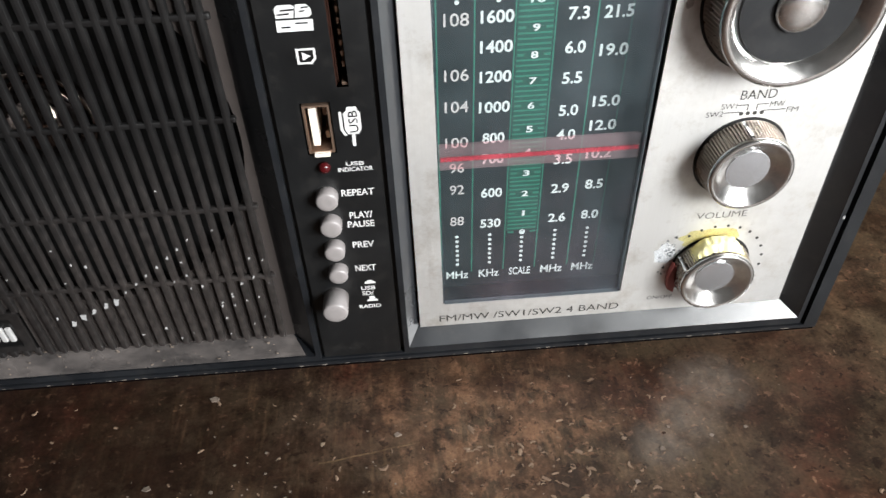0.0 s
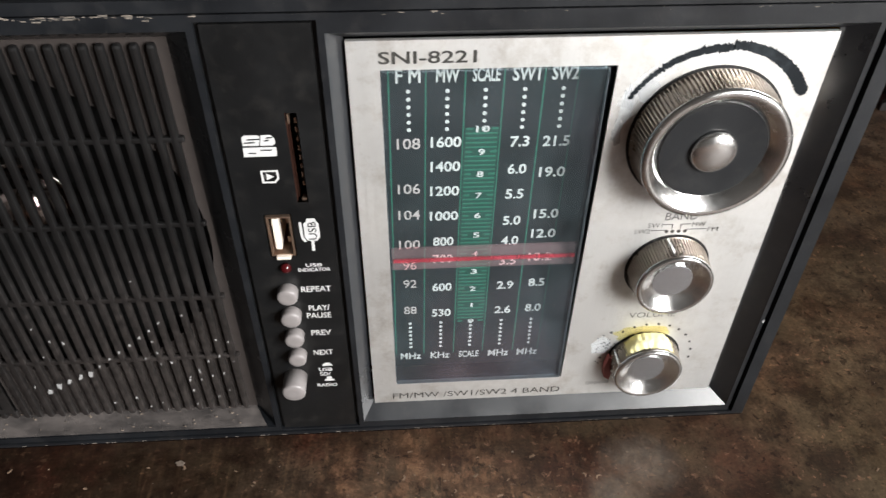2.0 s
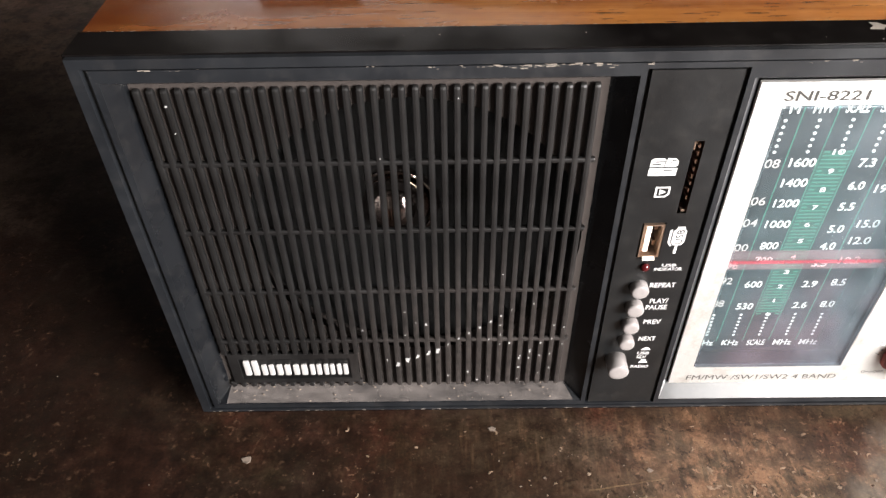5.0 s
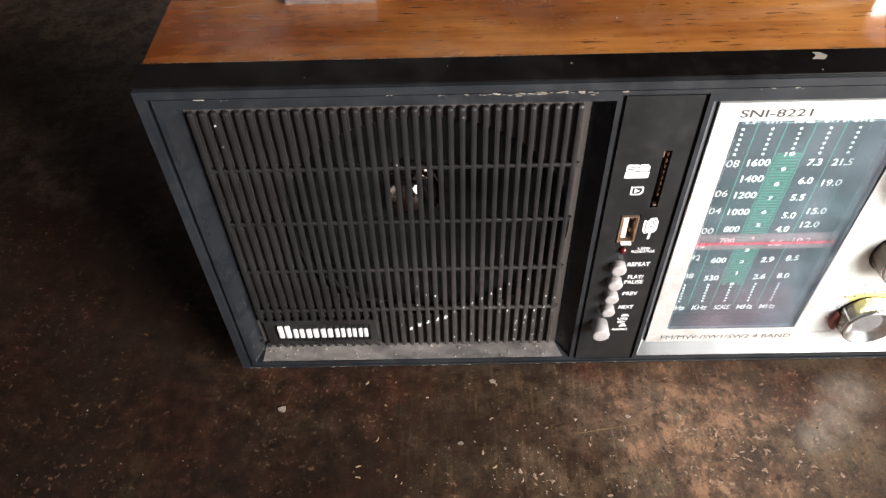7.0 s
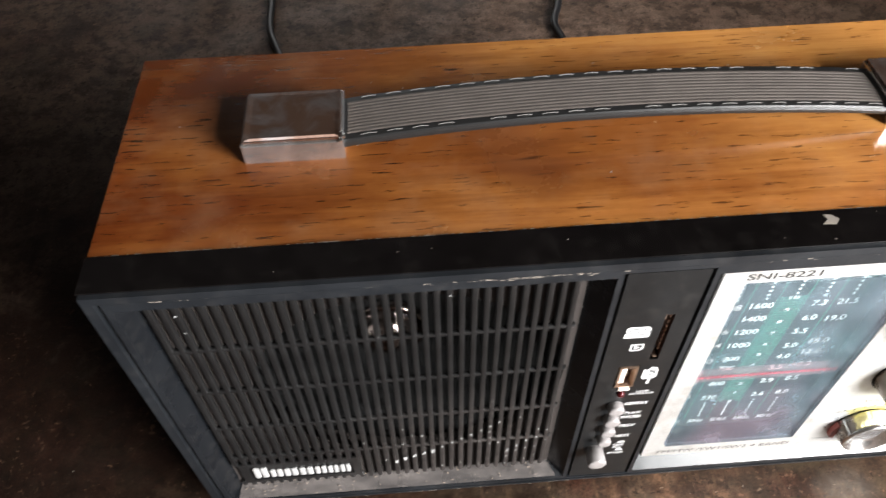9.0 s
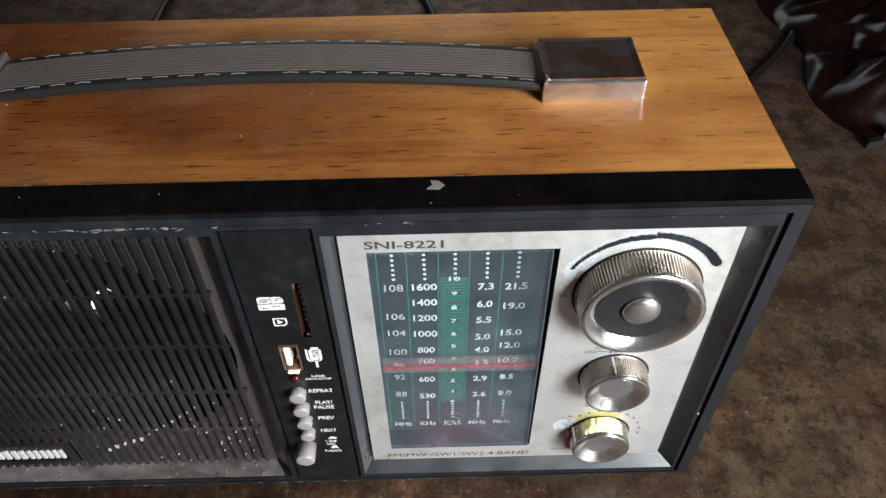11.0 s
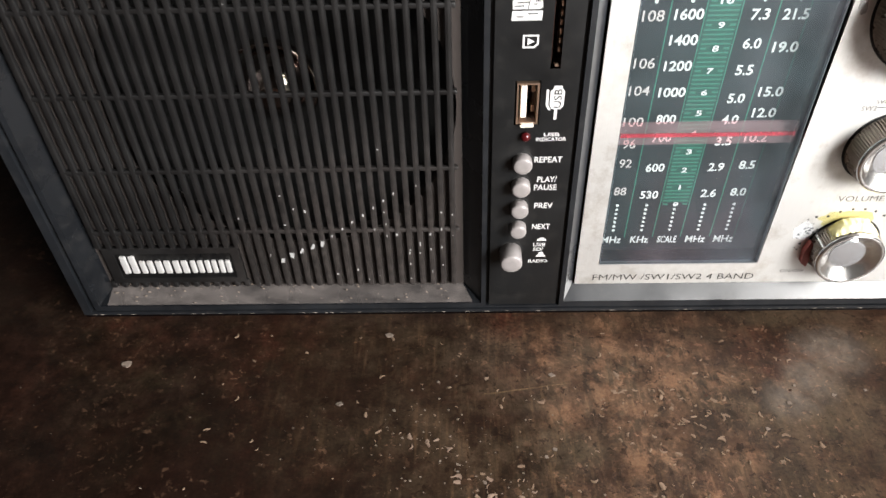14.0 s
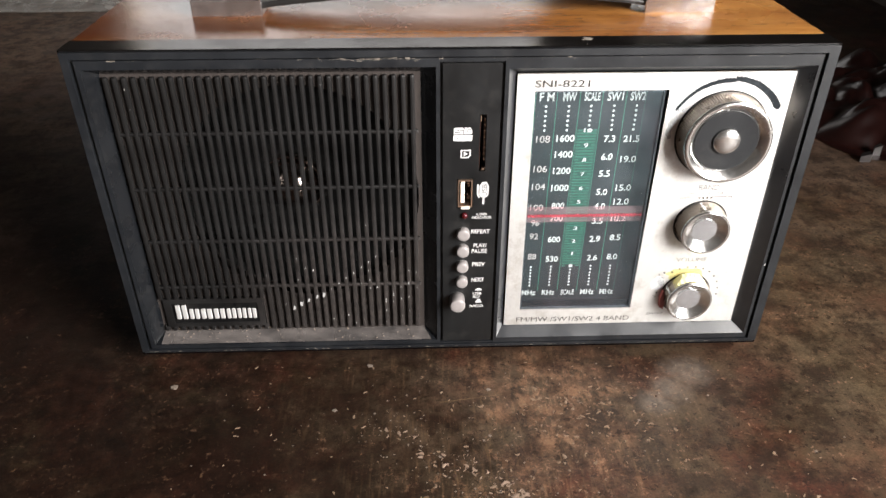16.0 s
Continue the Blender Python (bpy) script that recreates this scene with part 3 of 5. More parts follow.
def thing(name, at, label, category, group=""):
    ob = new(name)
    ob.location = at
    ob.empty_display_size = 0.05
    return tagged(ob, label, category, group)


# ---- the room ----
def structure(name, bm, material, label, category):
    return tagged(part(name, bm, material), label, category, kind="structure")


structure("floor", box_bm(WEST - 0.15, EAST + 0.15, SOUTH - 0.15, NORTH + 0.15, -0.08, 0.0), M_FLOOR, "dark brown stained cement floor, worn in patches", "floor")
structure("ceiling", box_bm(WEST - 0.15, EAST + 0.15, SOUTH - 0.15, NORTH + 0.15, TOP, TOP + 0.1), M_WALL, "plain dark smoky ceiling", "ceiling")
structure("wall_north", pierced(bmesh.new(), WEST, EAST, 0, TOP, [REAR], NORTH, NORTH + 0.15), M_WALL, "plain dark smoky plaster wall with a window opening", "wall")
structure("wall_south", box_bm(WEST, EAST, SOUTH - 0.15, SOUTH, 0, TOP), M_WALL, "plain dark smoky plaster wall", "wall")
structure("wall_west", box_bm(WEST - 0.15, WEST, SOUTH - 0.15, NORTH + 0.15, 0, TOP), M_WALL, "plain dark smoky plaster wall", "wall")
structure("wall_east", pierced(bmesh.new(), SOUTH - 0.15, NORTH + 0.15, 0, TOP, [WIN], 0, 0.15), M_WALL, "plain dark smoky plaster wall with a window opening", "wall").matrix_world = Matrix(((0, 1, 0, EAST), (1, 0, 0, 0), (0, 0, 1, 0), (0, 0, 0, 1)))

# ---- the radio ----
X0, X1, Z0, Z1, BACK = -0.1458, 0.1612, 0.0045, 0.160, 0.1025
radio = thing("radio", (0.008, 0.05, 0.0), "black and silver portable radio with teak top on the floor", "radio")


def radio_cabinet():
    bm = pierced(bmesh.new(), X0, X1, Z0, Z1, [(X0 + 0.006, X1 - 0.006, Z0 + 0.006, Z1 - 0.006)], 0.0142, BACK)
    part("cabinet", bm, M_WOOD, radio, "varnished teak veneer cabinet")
    for x in (-0.125, 0.141):
        for y in (0.024, 0.088):
            bm = bmesh.new()
            bmesh.ops.create_cone(bm, cap_ends=True, segments=20, radius1=0.006, radius2=0.007, depth=0.0052)
            bmesh.ops.translate(bm, verts=bm.verts, vec=(x, y, 0.0026))
            part("rubber_foot", bm, M_BLACK, radio)
    part("back_panel", box_bm(X0 + 0.004, X1 - 0.004, BACK - 0.0005, BACK + 0.004, Z0 + 0.004, Z1 - 0.004, bevel=0.001), M_GRILLE, radio, "black plastic back panel")


BAY_L, BAY_R = (-0.1388, 0.0002, 0.0132, 0.1528), (0.0296, 0.1541, 0.0138, 0.1518)
GRILLE, PLATE = (-0.1335, -0.0072, 0.0186, 0.1482), (0.0335, 0.1479, 0.0188, 0.1481)
COL = (0.0030, 0.0268, 0.0124, 0.1542)
LIP = 0.0093  # the lower edge of the front lip


def radio_bezel():
    # the glossy band behind the front lip
    bm = pierced(bmesh.new(), X0 - 0.0004, X1 + 0.0004, 0.0066, Z1 + 0.0004, [(X0 + 0.0001, X1 - 0.0001, 0.0076, Z1 - 0.0001)], 0.0016, 0.0140)
    part("front_band", bm, M_GLOSSBLACK, radio, "glossy black band round the front")
    bm = bmesh.new()
    # raised lip
    pierced(bm, X0 + 0.0003, X1 - 0.0003, LIP, Z1 - 0.0002, [(X0 + 0.0034, X1 - 0.0044, LIP + 0.0013, Z1 - 0.0030)], 0.0, 0.0046)
    edges = [e for e in bm.edges if all(abs(v.co.y) < 1e-6 for v in e.verts) and len(e.link_faces) == 2 and e.calc_face_angle(0) > 1]
    bmesh.ops.bevel(bm, geom=edges, offset=0.00035, segments=2, affect="EDGES", profile=0.5)
    part("front_lip", bm, M_BEZEL, radio, "dark grey plastic front lip with scuffed edges")
    # underside that falls back from the lip
    bm = bmesh.new()
    sec = [(0.0006, LIP + 0.0004), (0.0011, LIP - 0.0006), (0.0020, 0.0066), (0.0036, 0.0056), (0.0130, 0.0052), (0.0130, LIP + 0.0004)]
    ends = [[bm.verts.new((x, y, z)) for y, z in sec] for x in (X0 + 0.0006, X1 - 0.0006)]
    for k in range(len(sec)):
        j = (k + 1) % len(sec)
        bm.faces.new([ends[0][k], ends[0][j], ends[1][j], ends[1][k]])
    for e in ends:
        bm.faces.new(e)
    part("front_underside", bm, M_BEZEL, radio, "dark grey plastic underside of the front")
    bm = pierced(bmesh.new(), X0 + 0.002, X1 - 0.002, LIP + 0.0003, Z1 - 0.002, [BAY_L, BAY_R, COL], 0.0021, 0.0045)
    part("groove_floor", bm, M_BLACK, radio)
    # inner face with the three openings
    bm = pierced(bmesh.new(), X0 + 0.0050, X1 - 0.0058, LIP + 0.0018, Z1 - 0.0036, [BAY_L, BAY_R, (COL[0] - 0.0012, COL[1] + 0.0012, COL[2] - 0.0006, COL[3] + 0.0006)], 0.0004, 0.0043)
    edges = [e for e in bm.edges if all(abs(v.co.y - 0.0004) < 1e-6 for v in e.verts) and len(e.link_faces) == 2 and e.calc_face_angle(0) > 1]
    bmesh.ops.bevel(bm, geom=edges, offset=0.0003, segments=2, affect="EDGES", profile=0.5)
    part("front_face", bm, M_BEZEL, radio, "dark grey plastic front face")
    part("speaker_surround", funnel(bmesh.new(), BAY_L, 0.0005, (GRILLE[0] - 0.0004, GRILLE[1] + 0.0004, GRILLE[2] - 0.0004, GRILLE[3] + 0.0004), 0.0072), M_SLOPE, radio, "sloping dark grey surround, dusty below")
    part("plate_surround", funnel(bmesh.new(), BAY_R, 0.0005, (PLATE[0] - 0.0004, PLATE[1] + 0.0004, PLATE[2] - 0.0004, PLATE[3] + 0.0004), 0.0058), M_SURROUND, radio, "sloping satin grey surround")


SPK = (-0.060, 0.0915, 0.0525)


def radio_speaker():
    bm = bmesh.new()
    # backing with a round opening
    n, (cx, cz, r) = 72, SPK
    x0, x1, z0, z1 = GRILLE[0] - 0.002, GRILLE[1] + 0.002, GRILLE[2] - 0.002, GRILLE[3] + 0.002
    ring, rim, edge = [], [], []
    angles = sorted([2 * math.pi * i / n for i in range(n)] + [math.atan2(zz - cz, xx - cx) % (2 * math.pi) for xx in (x0, x1) for zz in (z0, z1)])
    n = len(angles)
    for a in angles:
        c, s = math.cos(a), math.sin(a)
        k = min(((x1 - cx) if c > 0 else (cx - x0)) / max(abs(c), 1e-6), ((z1 - cz) if s > 0 else (cz - z0)) / max(abs(s), 1e-6))
        ring.append(bm.verts.new((cx + r * c, 0.0064, cz + r * s)))
        rim.append(bm.verts.new((cx + r * c, 0.0115, cz + r * s)))
        edge.append(bm.verts.new((cx + k * c, 0.0064, cz + k * s)))
    for i in range(n):
        j = (i + 1) % n
        bm.faces.new([ring[i], ring[j], edge[j], edge[i]])
        bm.faces.new([ring[i], ring[j], rim[j], rim[i]])
    grille = part("speaker_grille", bm, M_BACKING, radio, "dusty black slatted speaker grille")
    # cross bars and slats
    badge = (-0.1316, -0.0838, 0.0212, 0.0378)
    for z in (0.1234, 0.0972, 0.0702, 0.0448):
        part("cross_bar", box_bm(GRILLE[0], GRILLE[1], 0.00445, 0.0060, z - 0.0008, z + 0.0008, bevel=0.0005, segments=2), M_GRILLE, grille)
    count = 34
    meshes = {}

    def slat_mesh(low, high):
        """A round-fronted upright bar with round ends."""
        b = bmesh.new()
        sec = [(-0.00096, 0.0058), (-0.00092, 0.0048), (-0.00074, 0.00438), (0.0, 0.00430), (0.00074, 0.00438), (0.00092, 0.0048), (0.00096, 0.0058)]
        rings = []
        for z, k, dy in ((low, 0.7, 0.0007), (low + 0.0003, 0.93, 0.0002), (low + 0.0009, 1.0, 0.0), (high - 0.0009, 1.0, 0.0), (high - 0.0003, 0.93, 0.0002), (high, 0.7, 0.0007)):
            rings.append([b.verts.new((px * k, min(py + dy, 0.0058), z)) for px, py in sec])
        for p, q in zip(rings, rings[1:]):
            for k in range(len(sec) - 1):
                b.faces.new([p[k], p[k + 1], q[k + 1], q[k]])
        b.faces.new(rings[0])
        b.faces.new(rings[-1])
        return mesh_of(b, "slat", M_GRILLE)

    for i in range(count):
        x = GRILLE[0] + 0.0012 + (GRILLE[1] - GRILLE[0] - 0.0034) * i / (count - 1)
        behind = badge[0] - 0.001 < x < badge[1]
        if behind not in meshes:
            meshes[behind] = slat_mesh(badge[3] - 0.0004 if behind else GRILLE[2], GRILLE[3])
        part("slat", meshes[behind], M_GRILLE, grille).location.x = x
        if behind:
            if "stub" not in meshes:
                meshes["stub"] = slat_mesh(GRILLE[2], badge[2] + 0.0004)
            part("slat_stub", meshes["stub"], M_GRILLE, grille).location.x = x
    # cone behind the slats
    bm = turned(bmesh.new(), cx, cz, [(r + 0.004, 0.0118), (r - 0.002, 0.0135), (r - 0.008, 0.0165), (0.013, 0.037), (0.0129, 0.0372)], 64, front=False)
    cone = part("speaker_cone", bm, M_CONE, radio, "black paper speaker cone", smooth=True)
    bm = turned(bmesh.new(), -0.0690, 0.0830, [(0.0128, 0.0365), (0.0125, 0.0345), (0.0118, 0.0340), (0.0108, 0.0318), (0.0092, 0.0296), (0.007, 0.0279), (0.0045, 0.0268), (0.002, 0.0262), (0.0002, 0.0261)], 48)
    part("dust_cap", bm, M_CAP, cone, "shiny brown dust cap", smooth=True)
    bm = turned(bmesh.new(), -0.0690, 0.0830, [(0.0166, 0.0362), (0.0158, 0.0340), (0.0150, 0.0334), (0.0142, 0.0342), (0.0138, 0.0364)], 64, front=False)
    part("cap_ring", bm, M_CAP, cone, "shiny glued ring round the dust cap", smooth=True)
    # flush badge in a shallow tray; its pale wordmark as plain upright bars
    plate = part("badge", box_bm(badge[0], badge[1], 0.0051, 0.0069, badge[2], badge[3], bevel=0.0003), M_BADGEBACK, radio, "black badge with white raised shapes")
    part("badge_rim", pierced(bmesh.new(), badge[0], badge[1], badge[2], badge[3], [(badge[0] + 0.0036, badge[1] - 0.0030, badge[2] + 0.0022, badge[3] - 0.0026)], 0.0046, 0.0060), M_GRILLE, plate)
    x = -0.1264
    for w, h in ((0.0064, 0.0082), (0.0056, 0.0058), (0.0062, 0.0058), (0.0062, 0.0058), (0.0052, 0.0058), (0.0049, 0.0058), (0.0049, 0.0058)):
        lump = bmesh.new()
        z, bar = 0.0261, w * 0.36
        for x_bar in (x, x + w * 0.48):
            solid(lump, x_bar, x_bar + bar, 0.0040, 0.0052, z, z + h, bevel=0.0006, segments=3)
        part("badge_shape", lump, M_BADGE, plate)
        x += w
    # flecks of white paint and fluff caught on the slats
    rnd = random.Random(5)
    bm = bmesh.new()
    spots = [(-0.0700 + 0.0039 * k, 0.0322 + 0.0021 * min(k, 3) + 0.001 * (k > 3), 0.0016) for k in range(5)]
    spots += [(-0.0500 + 0.0038 * k, 0.0430 + 0.0030 * k, 0.0007) for k in range(7)]
    spots += [(rnd.uniform(-0.075, -0.010), 0.022 + 0.036 * rnd.random() ** 1.4, rnd.uniform(0.0002, 0.0009)) for _ in range(15)]
    spots += [(rnd.gauss(-0.026, 0.006), rnd.gauss(0.036, 0.007), rnd.uniform(0.0002, 0.0009)) for _ in range(14)]
    spots += [(rnd.uniform(-0.13, -0.010), rnd.uniform(0.022, 0.145), rnd.uniform(0.0002, 0.0004)) for _ in range(9)]
    for x, z, s in spots:
        i = round((x - GRILLE[0] - 0.0012) / ((GRILLE[1] - GRILLE[0] - 0.0034) / (count - 1)))
        x = GRILLE[0] + 0.0012 + (GRILLE[1] - GRILLE[0] - 0.0034) * i / (count - 1) + rnd.uniform(-0.0003, 0.0003)
        if badge[0] < x < badge[1] and z < badge[3] + 0.002:
            continue
        w = rnd.uniform(0.00025, 0.0004) if s < 0.0012 else 0.0008
        flat(bm, [(x - w, z - s * rnd.uniform(0.2, 0.9)), (x + w * rnd.uniform(-0.4, 1), z - s * rnd.uniform(0.5, 0.9)), (x + w, z + s * rnd.uniform(0, 0.6)), (x - w * rnd.uniform(-0.3, 1), z + s * rnd.uniform(0.4, 0.9))], 0.0041, 0.0004)
    tagged(part("paint_spatter", bm, M_FLECK, grille, "white paint flecks on the slats"), kind="stuff")
    bm = bmesh.new()
    for _ in range(70):
        x, d = rnd.uniform(-0.134, -0.006), rnd.random() ** 1.5
        y = 0.0062 - 0.0056 * d
        z = 0.0190 - 0.0048 * d
        s = rnd.uniform(0.00006, 0.0002)
        solid(bm, x - s * 2, x + s * 2, y - s, y + s, z - s * 0.3, z + s * 0.7)
    film = bmesh.new()
    film.faces.new([film.verts.new(p) for p in ((BAY_L[0] + 0.003, 0.0008, 0.01352), (BAY_L[1] - 0.003, 0.0008, 0.01352), (GRILLE[1] + 0.0004, 0.0071, 0.01830), (GRILLE[0] - 0.0004, 0.0071, 0.01830))])
    part("dust_film", film, M_DUSTFILM, grille, "thin brown dust film")
    tagged(part("dust", bm, M_DUST, grille, "brown dust along the lower ledge"), kind="stuff")


def radio_column():
    sd, usb = (0.0184, 0.0212, 0.1064, 0.1324), (0.0091, 0.0163, 0.0884, 0.1028)
    bm = pierced(bmesh.new(), *COL, [sd, usb], 0.0006, 0.0045)
    col = part("control_strip", bm, M_COLUMN, radio, "charcoal control strip with white printing")
    # card slot
    slot = part("card_slot", funnel(bmesh.new(), sd, 0.0008, (sd[0] + 0.0002, sd[1] - 0.0002, sd[2], sd[3]), 0.012), M_SLOT, radio, "brown card slot with metal contacts")
    part("slot_back", box_bm(sd[0], sd[1], 0.0118, 0.0124, sd[2], sd[3]), M_BLACK, slot)
    part("slot_rail", box_bm(sd[0] + 0.0002, sd[0] + 0.0005, 0.0030, 0.0118, sd[2], sd[3] - 0.001), M_SLOT, slot)
    part("slot_spring", box_bm(sd[0] + 0.0003, sd[0] + 0.0007, 0.0012, 0.0040, sd[3] - 0.0034, sd[3] - 0.0008, bevel=0.0001), M_STEEL, slot, "bright steel spring")
    part("slot_stop", box_bm(sd[1] - 0.0016, sd[1] - 0.0003, 0.0012, 0.0050, sd[2] + 0.0002, sd[2] + 0.0010, bevel=0.0002), M_STEEL, slot, "bright steel stop")
    for k in range(8):
        z = sd[3] - 0.0025 - 0.0026 * k
        part("contact", box_bm(sd[1] - 0.0009, sd[1] - 0.0004, 0.0016, 0.0060, z - 0.0007, z + 0.0007), M_STEEL, slot)
    # usb socket
    u = (usb[0] + 0.0005, usb[1] - 0.0004, usb[2] + 0.0005, usb[3] - 0.0006)
    bm = pierced(bmesh.new(), *u, [(u[0] + 0.0005, u[1] - 0.0005, u[2] + 0.0006, u[3] - 0.0005)], 0.0003, 0.0115)
    port = part("usb_socket", bm, M_STEEL, radio, "rusty metal usb socket")
    part("socket_back", box_bm(usb[0], usb[1], 0.0113, 0.012, usb[2], usb[3]), M_BLACK, port)
    part("socket_tongue", box_bm(u[0] + 0.0012, u[0] + 0.0029, 0.0010, 0.0113, u[2] + 0.0017, u[3] - 0.0012, bevel=0.0003), M_TONGUE, port)
    part("socket_spring", box_bm(u[1] - 0.0019, u[1] - 0.0010, 0.0030, 0.0110, u[3] - 0.0042, u[3] - 0.0022), M_STEEL, port)
    part("socket_spring", box_bm(u[1] - 0.0019, u[1] - 0.0010, 0.0030, 0.0110, u[2] + 0.0026, u[2] + 0.0046), M_STEEL, port)
    part("socket_lip", box_bm(u[0] + 0.0013, u[1] - 0.0012, -0.0008, 0.0010, u[2] - 0.0005, u[2] + 0.0004, bevel=0.0002), M_TONGUE, port)
    part("indicator_lamp", turned(bmesh.new(), 0.0126, 0.0846, [(0.0016, 0.0006), (0.0015, -0.0002), (0.0011, -0.0008), (0.0005, -0.0011)], 20), M_LED, col, "unlit dark red lamp", smooth=True)
    # push buttons
    for x, z, r, y in ((0.0121, 0.0757, 0.0029, -0.0029), (0.0120, 0.0667, 0.0029, -0.0029), (0.0119, 0.0580, 0.0028, -0.0029), (0.0118, 0.0494, 0.0027, -0.0029), (0.0098, 0.0388, 0.0036, -0.0066)):
        bm = turned(bmesh.new(), x, z, [(r, 0.0030), (r, y + 0.0006), (r - 0.00018, y + 0.00022), (r - 0.0006, y), (r * 0.4, y - 0.00008)], 36)
        ob = part("push_button", bm, M_BUTTON, col, "silver grey push button")
        for p in ob.data.polygons:
            p.use_smooth = len(p.vertices) == 4
        part("button_hole", turned(bmesh.new(), x, z, [(r + 0.0005, 0.00052), (r + 0.0004, 0.00048)], 32), M_BLACK, col)
    y, drop = 0.00045, 0.0006
    for text, x0, x1, z, h in (("USB", 0.0180, 0.0226, 0.0857, 0.0012), ("INDICATOR", 0.0159, 0.0247, 0.0840, 0.0013), ("REPEAT", 0.0159, 0.0243, 0.0767, 0.0021),
                               ("PLAY/", 0.0173, 0.0233, 0.0692, 0.0022), ("PAUSE", 0.0165, 0.0236, 0.0661, 0.0022), ("PREV", 0.0171, 0.0229, 0.0588, 0.0022),
                               ("NEXT", 0.0170, 0.0228, 0.0500, 0.0022), ("USB", 0.0179, 0.0220, 0.0420, 0.0016), ("SD/", 0.0180, 0.0214, 0.0399, 0.0016), ("RADIO", 0.0168, 0.0231, 0.0345, 0.0015)):
        words("word", text, (x0 + x1) / 2, z - drop, x1 - x0, h, y, M_WHITE, col, 0.015)
    for x, z, top in ((0.0200, 0.0436, 0.0005), (0.0201, 0.0364, 0.0012)):
        bm = flat(bmesh.new(), [(x - 0.0016, z - 0.0005), (x + 0.0016, z - 0.0005), (x + 0.0013, z + 0.0003), (x + 0.0008, z + 0.0003), (x + 0.0008, z + 0.0003 + top), (x - 0.0008, z + 0.0003 + top), (x - 0.0008, z + 0.0003), (x - 0.0013, z + 0.0003)], y)
        part("switch_mark", bm, M_WHITE, col)
    # card mark: two plain white blocks with cuts
    bm = bmesh.new()
    flat(bm, [(0.0073, 0.1213), (0.0152, 0.1213), (0.0154, 0.1239), (0.0074, 0.1239)], y)
    flat(bm, [(0.0075, 0.1244), (0.0113, 0.1244), (0.0118, 0.1268), (0.0112, 0.1273), (0.0082, 0.1273), (0.0075, 0.1266)], y)
    flat(bm, [(0.0116, 0.1244), (0.0146, 0.1244), (0.0153, 0.1250), (0.0152, 0.1264), (0.0143, 0.1273), (0.0121, 0.1273)], y)
    bmesh.ops.translate(bm, verts=bm.verts, vec=(0, 0, -drop))
    part("card_mark", bm, M_WHITE, col)
    part("card_mark_cut", box_bm(0.0085, 0.0104, y - 0.0001, y, 0.1222 - drop, 0.1225 - drop), M_COLUMN, col)
    for x0, x1, z in ((0.0086, 0.0116, 0.1256), (0.0078, 0.0104, 0.1247), (0.0126, 0.0138, 0.1252), (0.0131, 0.0147, 0.1260)):
        part("card_mark_cut", flat(bmesh.new(), [(x0, z - 0.00022), (x1, z - 0.00012), (x1 + 0.0002, z + 0.00022), (x0 + 0.0002, z + 0.00012)], y - 0.0001), M_COLUMN, col)
    part("card_mark_cut", box_bm(0.0115, 0.0142, y - 0.0001, y, 0.1230 - drop, 0.1233 - drop), M_COLUMN, col)
    bm = bmesh.new()
    outline = [(0.0105, 0.1134), (0.0138, 0.1134), (0.0148, 0.1146), (0.0148, 0.1172), (0.0105, 0.1172)]
    mx, mz = 0.0127, 0.1153
    for k in range(5):
        a, b = outline[k], outline[(k + 1) % 5]
        flat(bm, [a, b, (mx + (b[0] - mx) * 0.76, mz + (b[1] - mz) * 0.76), (mx + (a[0] - mx) * 0.76, mz + (a[1] - mz) * 0.76)], y)
    flat(bm, [(0.0118, 0.1143), (0.0118, 0.1163), (0.0136, 0.1153)], y)
    bmesh.ops.translate(bm, verts=bm.verts, vec=(0, 0, -drop))
    part("play_card_mark", bm, M_WHITE, col)
    bm = bmesh.new()
    flat(bm, [(0.0190, 0.0950), (0.0197, 0.0937), (0.0222, 0.0937), (0.0230, 0.0950), (0.0230, 0.0995), (0.0224, 0.1002), (0.0222, 0.1012), (0.0200, 0.1012), (0.0198, 0.1002), (0.0190, 0.0995)], y)
    flat(bm, [(0.0179, 0.1000), (0.0186, 0.1000), (0.0186, 0.0950), (0.0194, 0.0934), (0.0187, 0.0934), (0.0179, 0.0950)], y)
    flat(bm, [(0.0205, 0.0938), (0.0213, 0.0938), (0.0212, 0.0902), (0.0204, 0.0902)], y)
    part("plug_mark", bm, M_WHITE, col)
    words("word", "USB", 0.0210, 0.0972, 0.0060, 0.0022, y - 0.0001, M_COLUMN, col, 0.0, 1)


WINDOW = (0.0410, 0.0962, 0.0281, 0.1408)


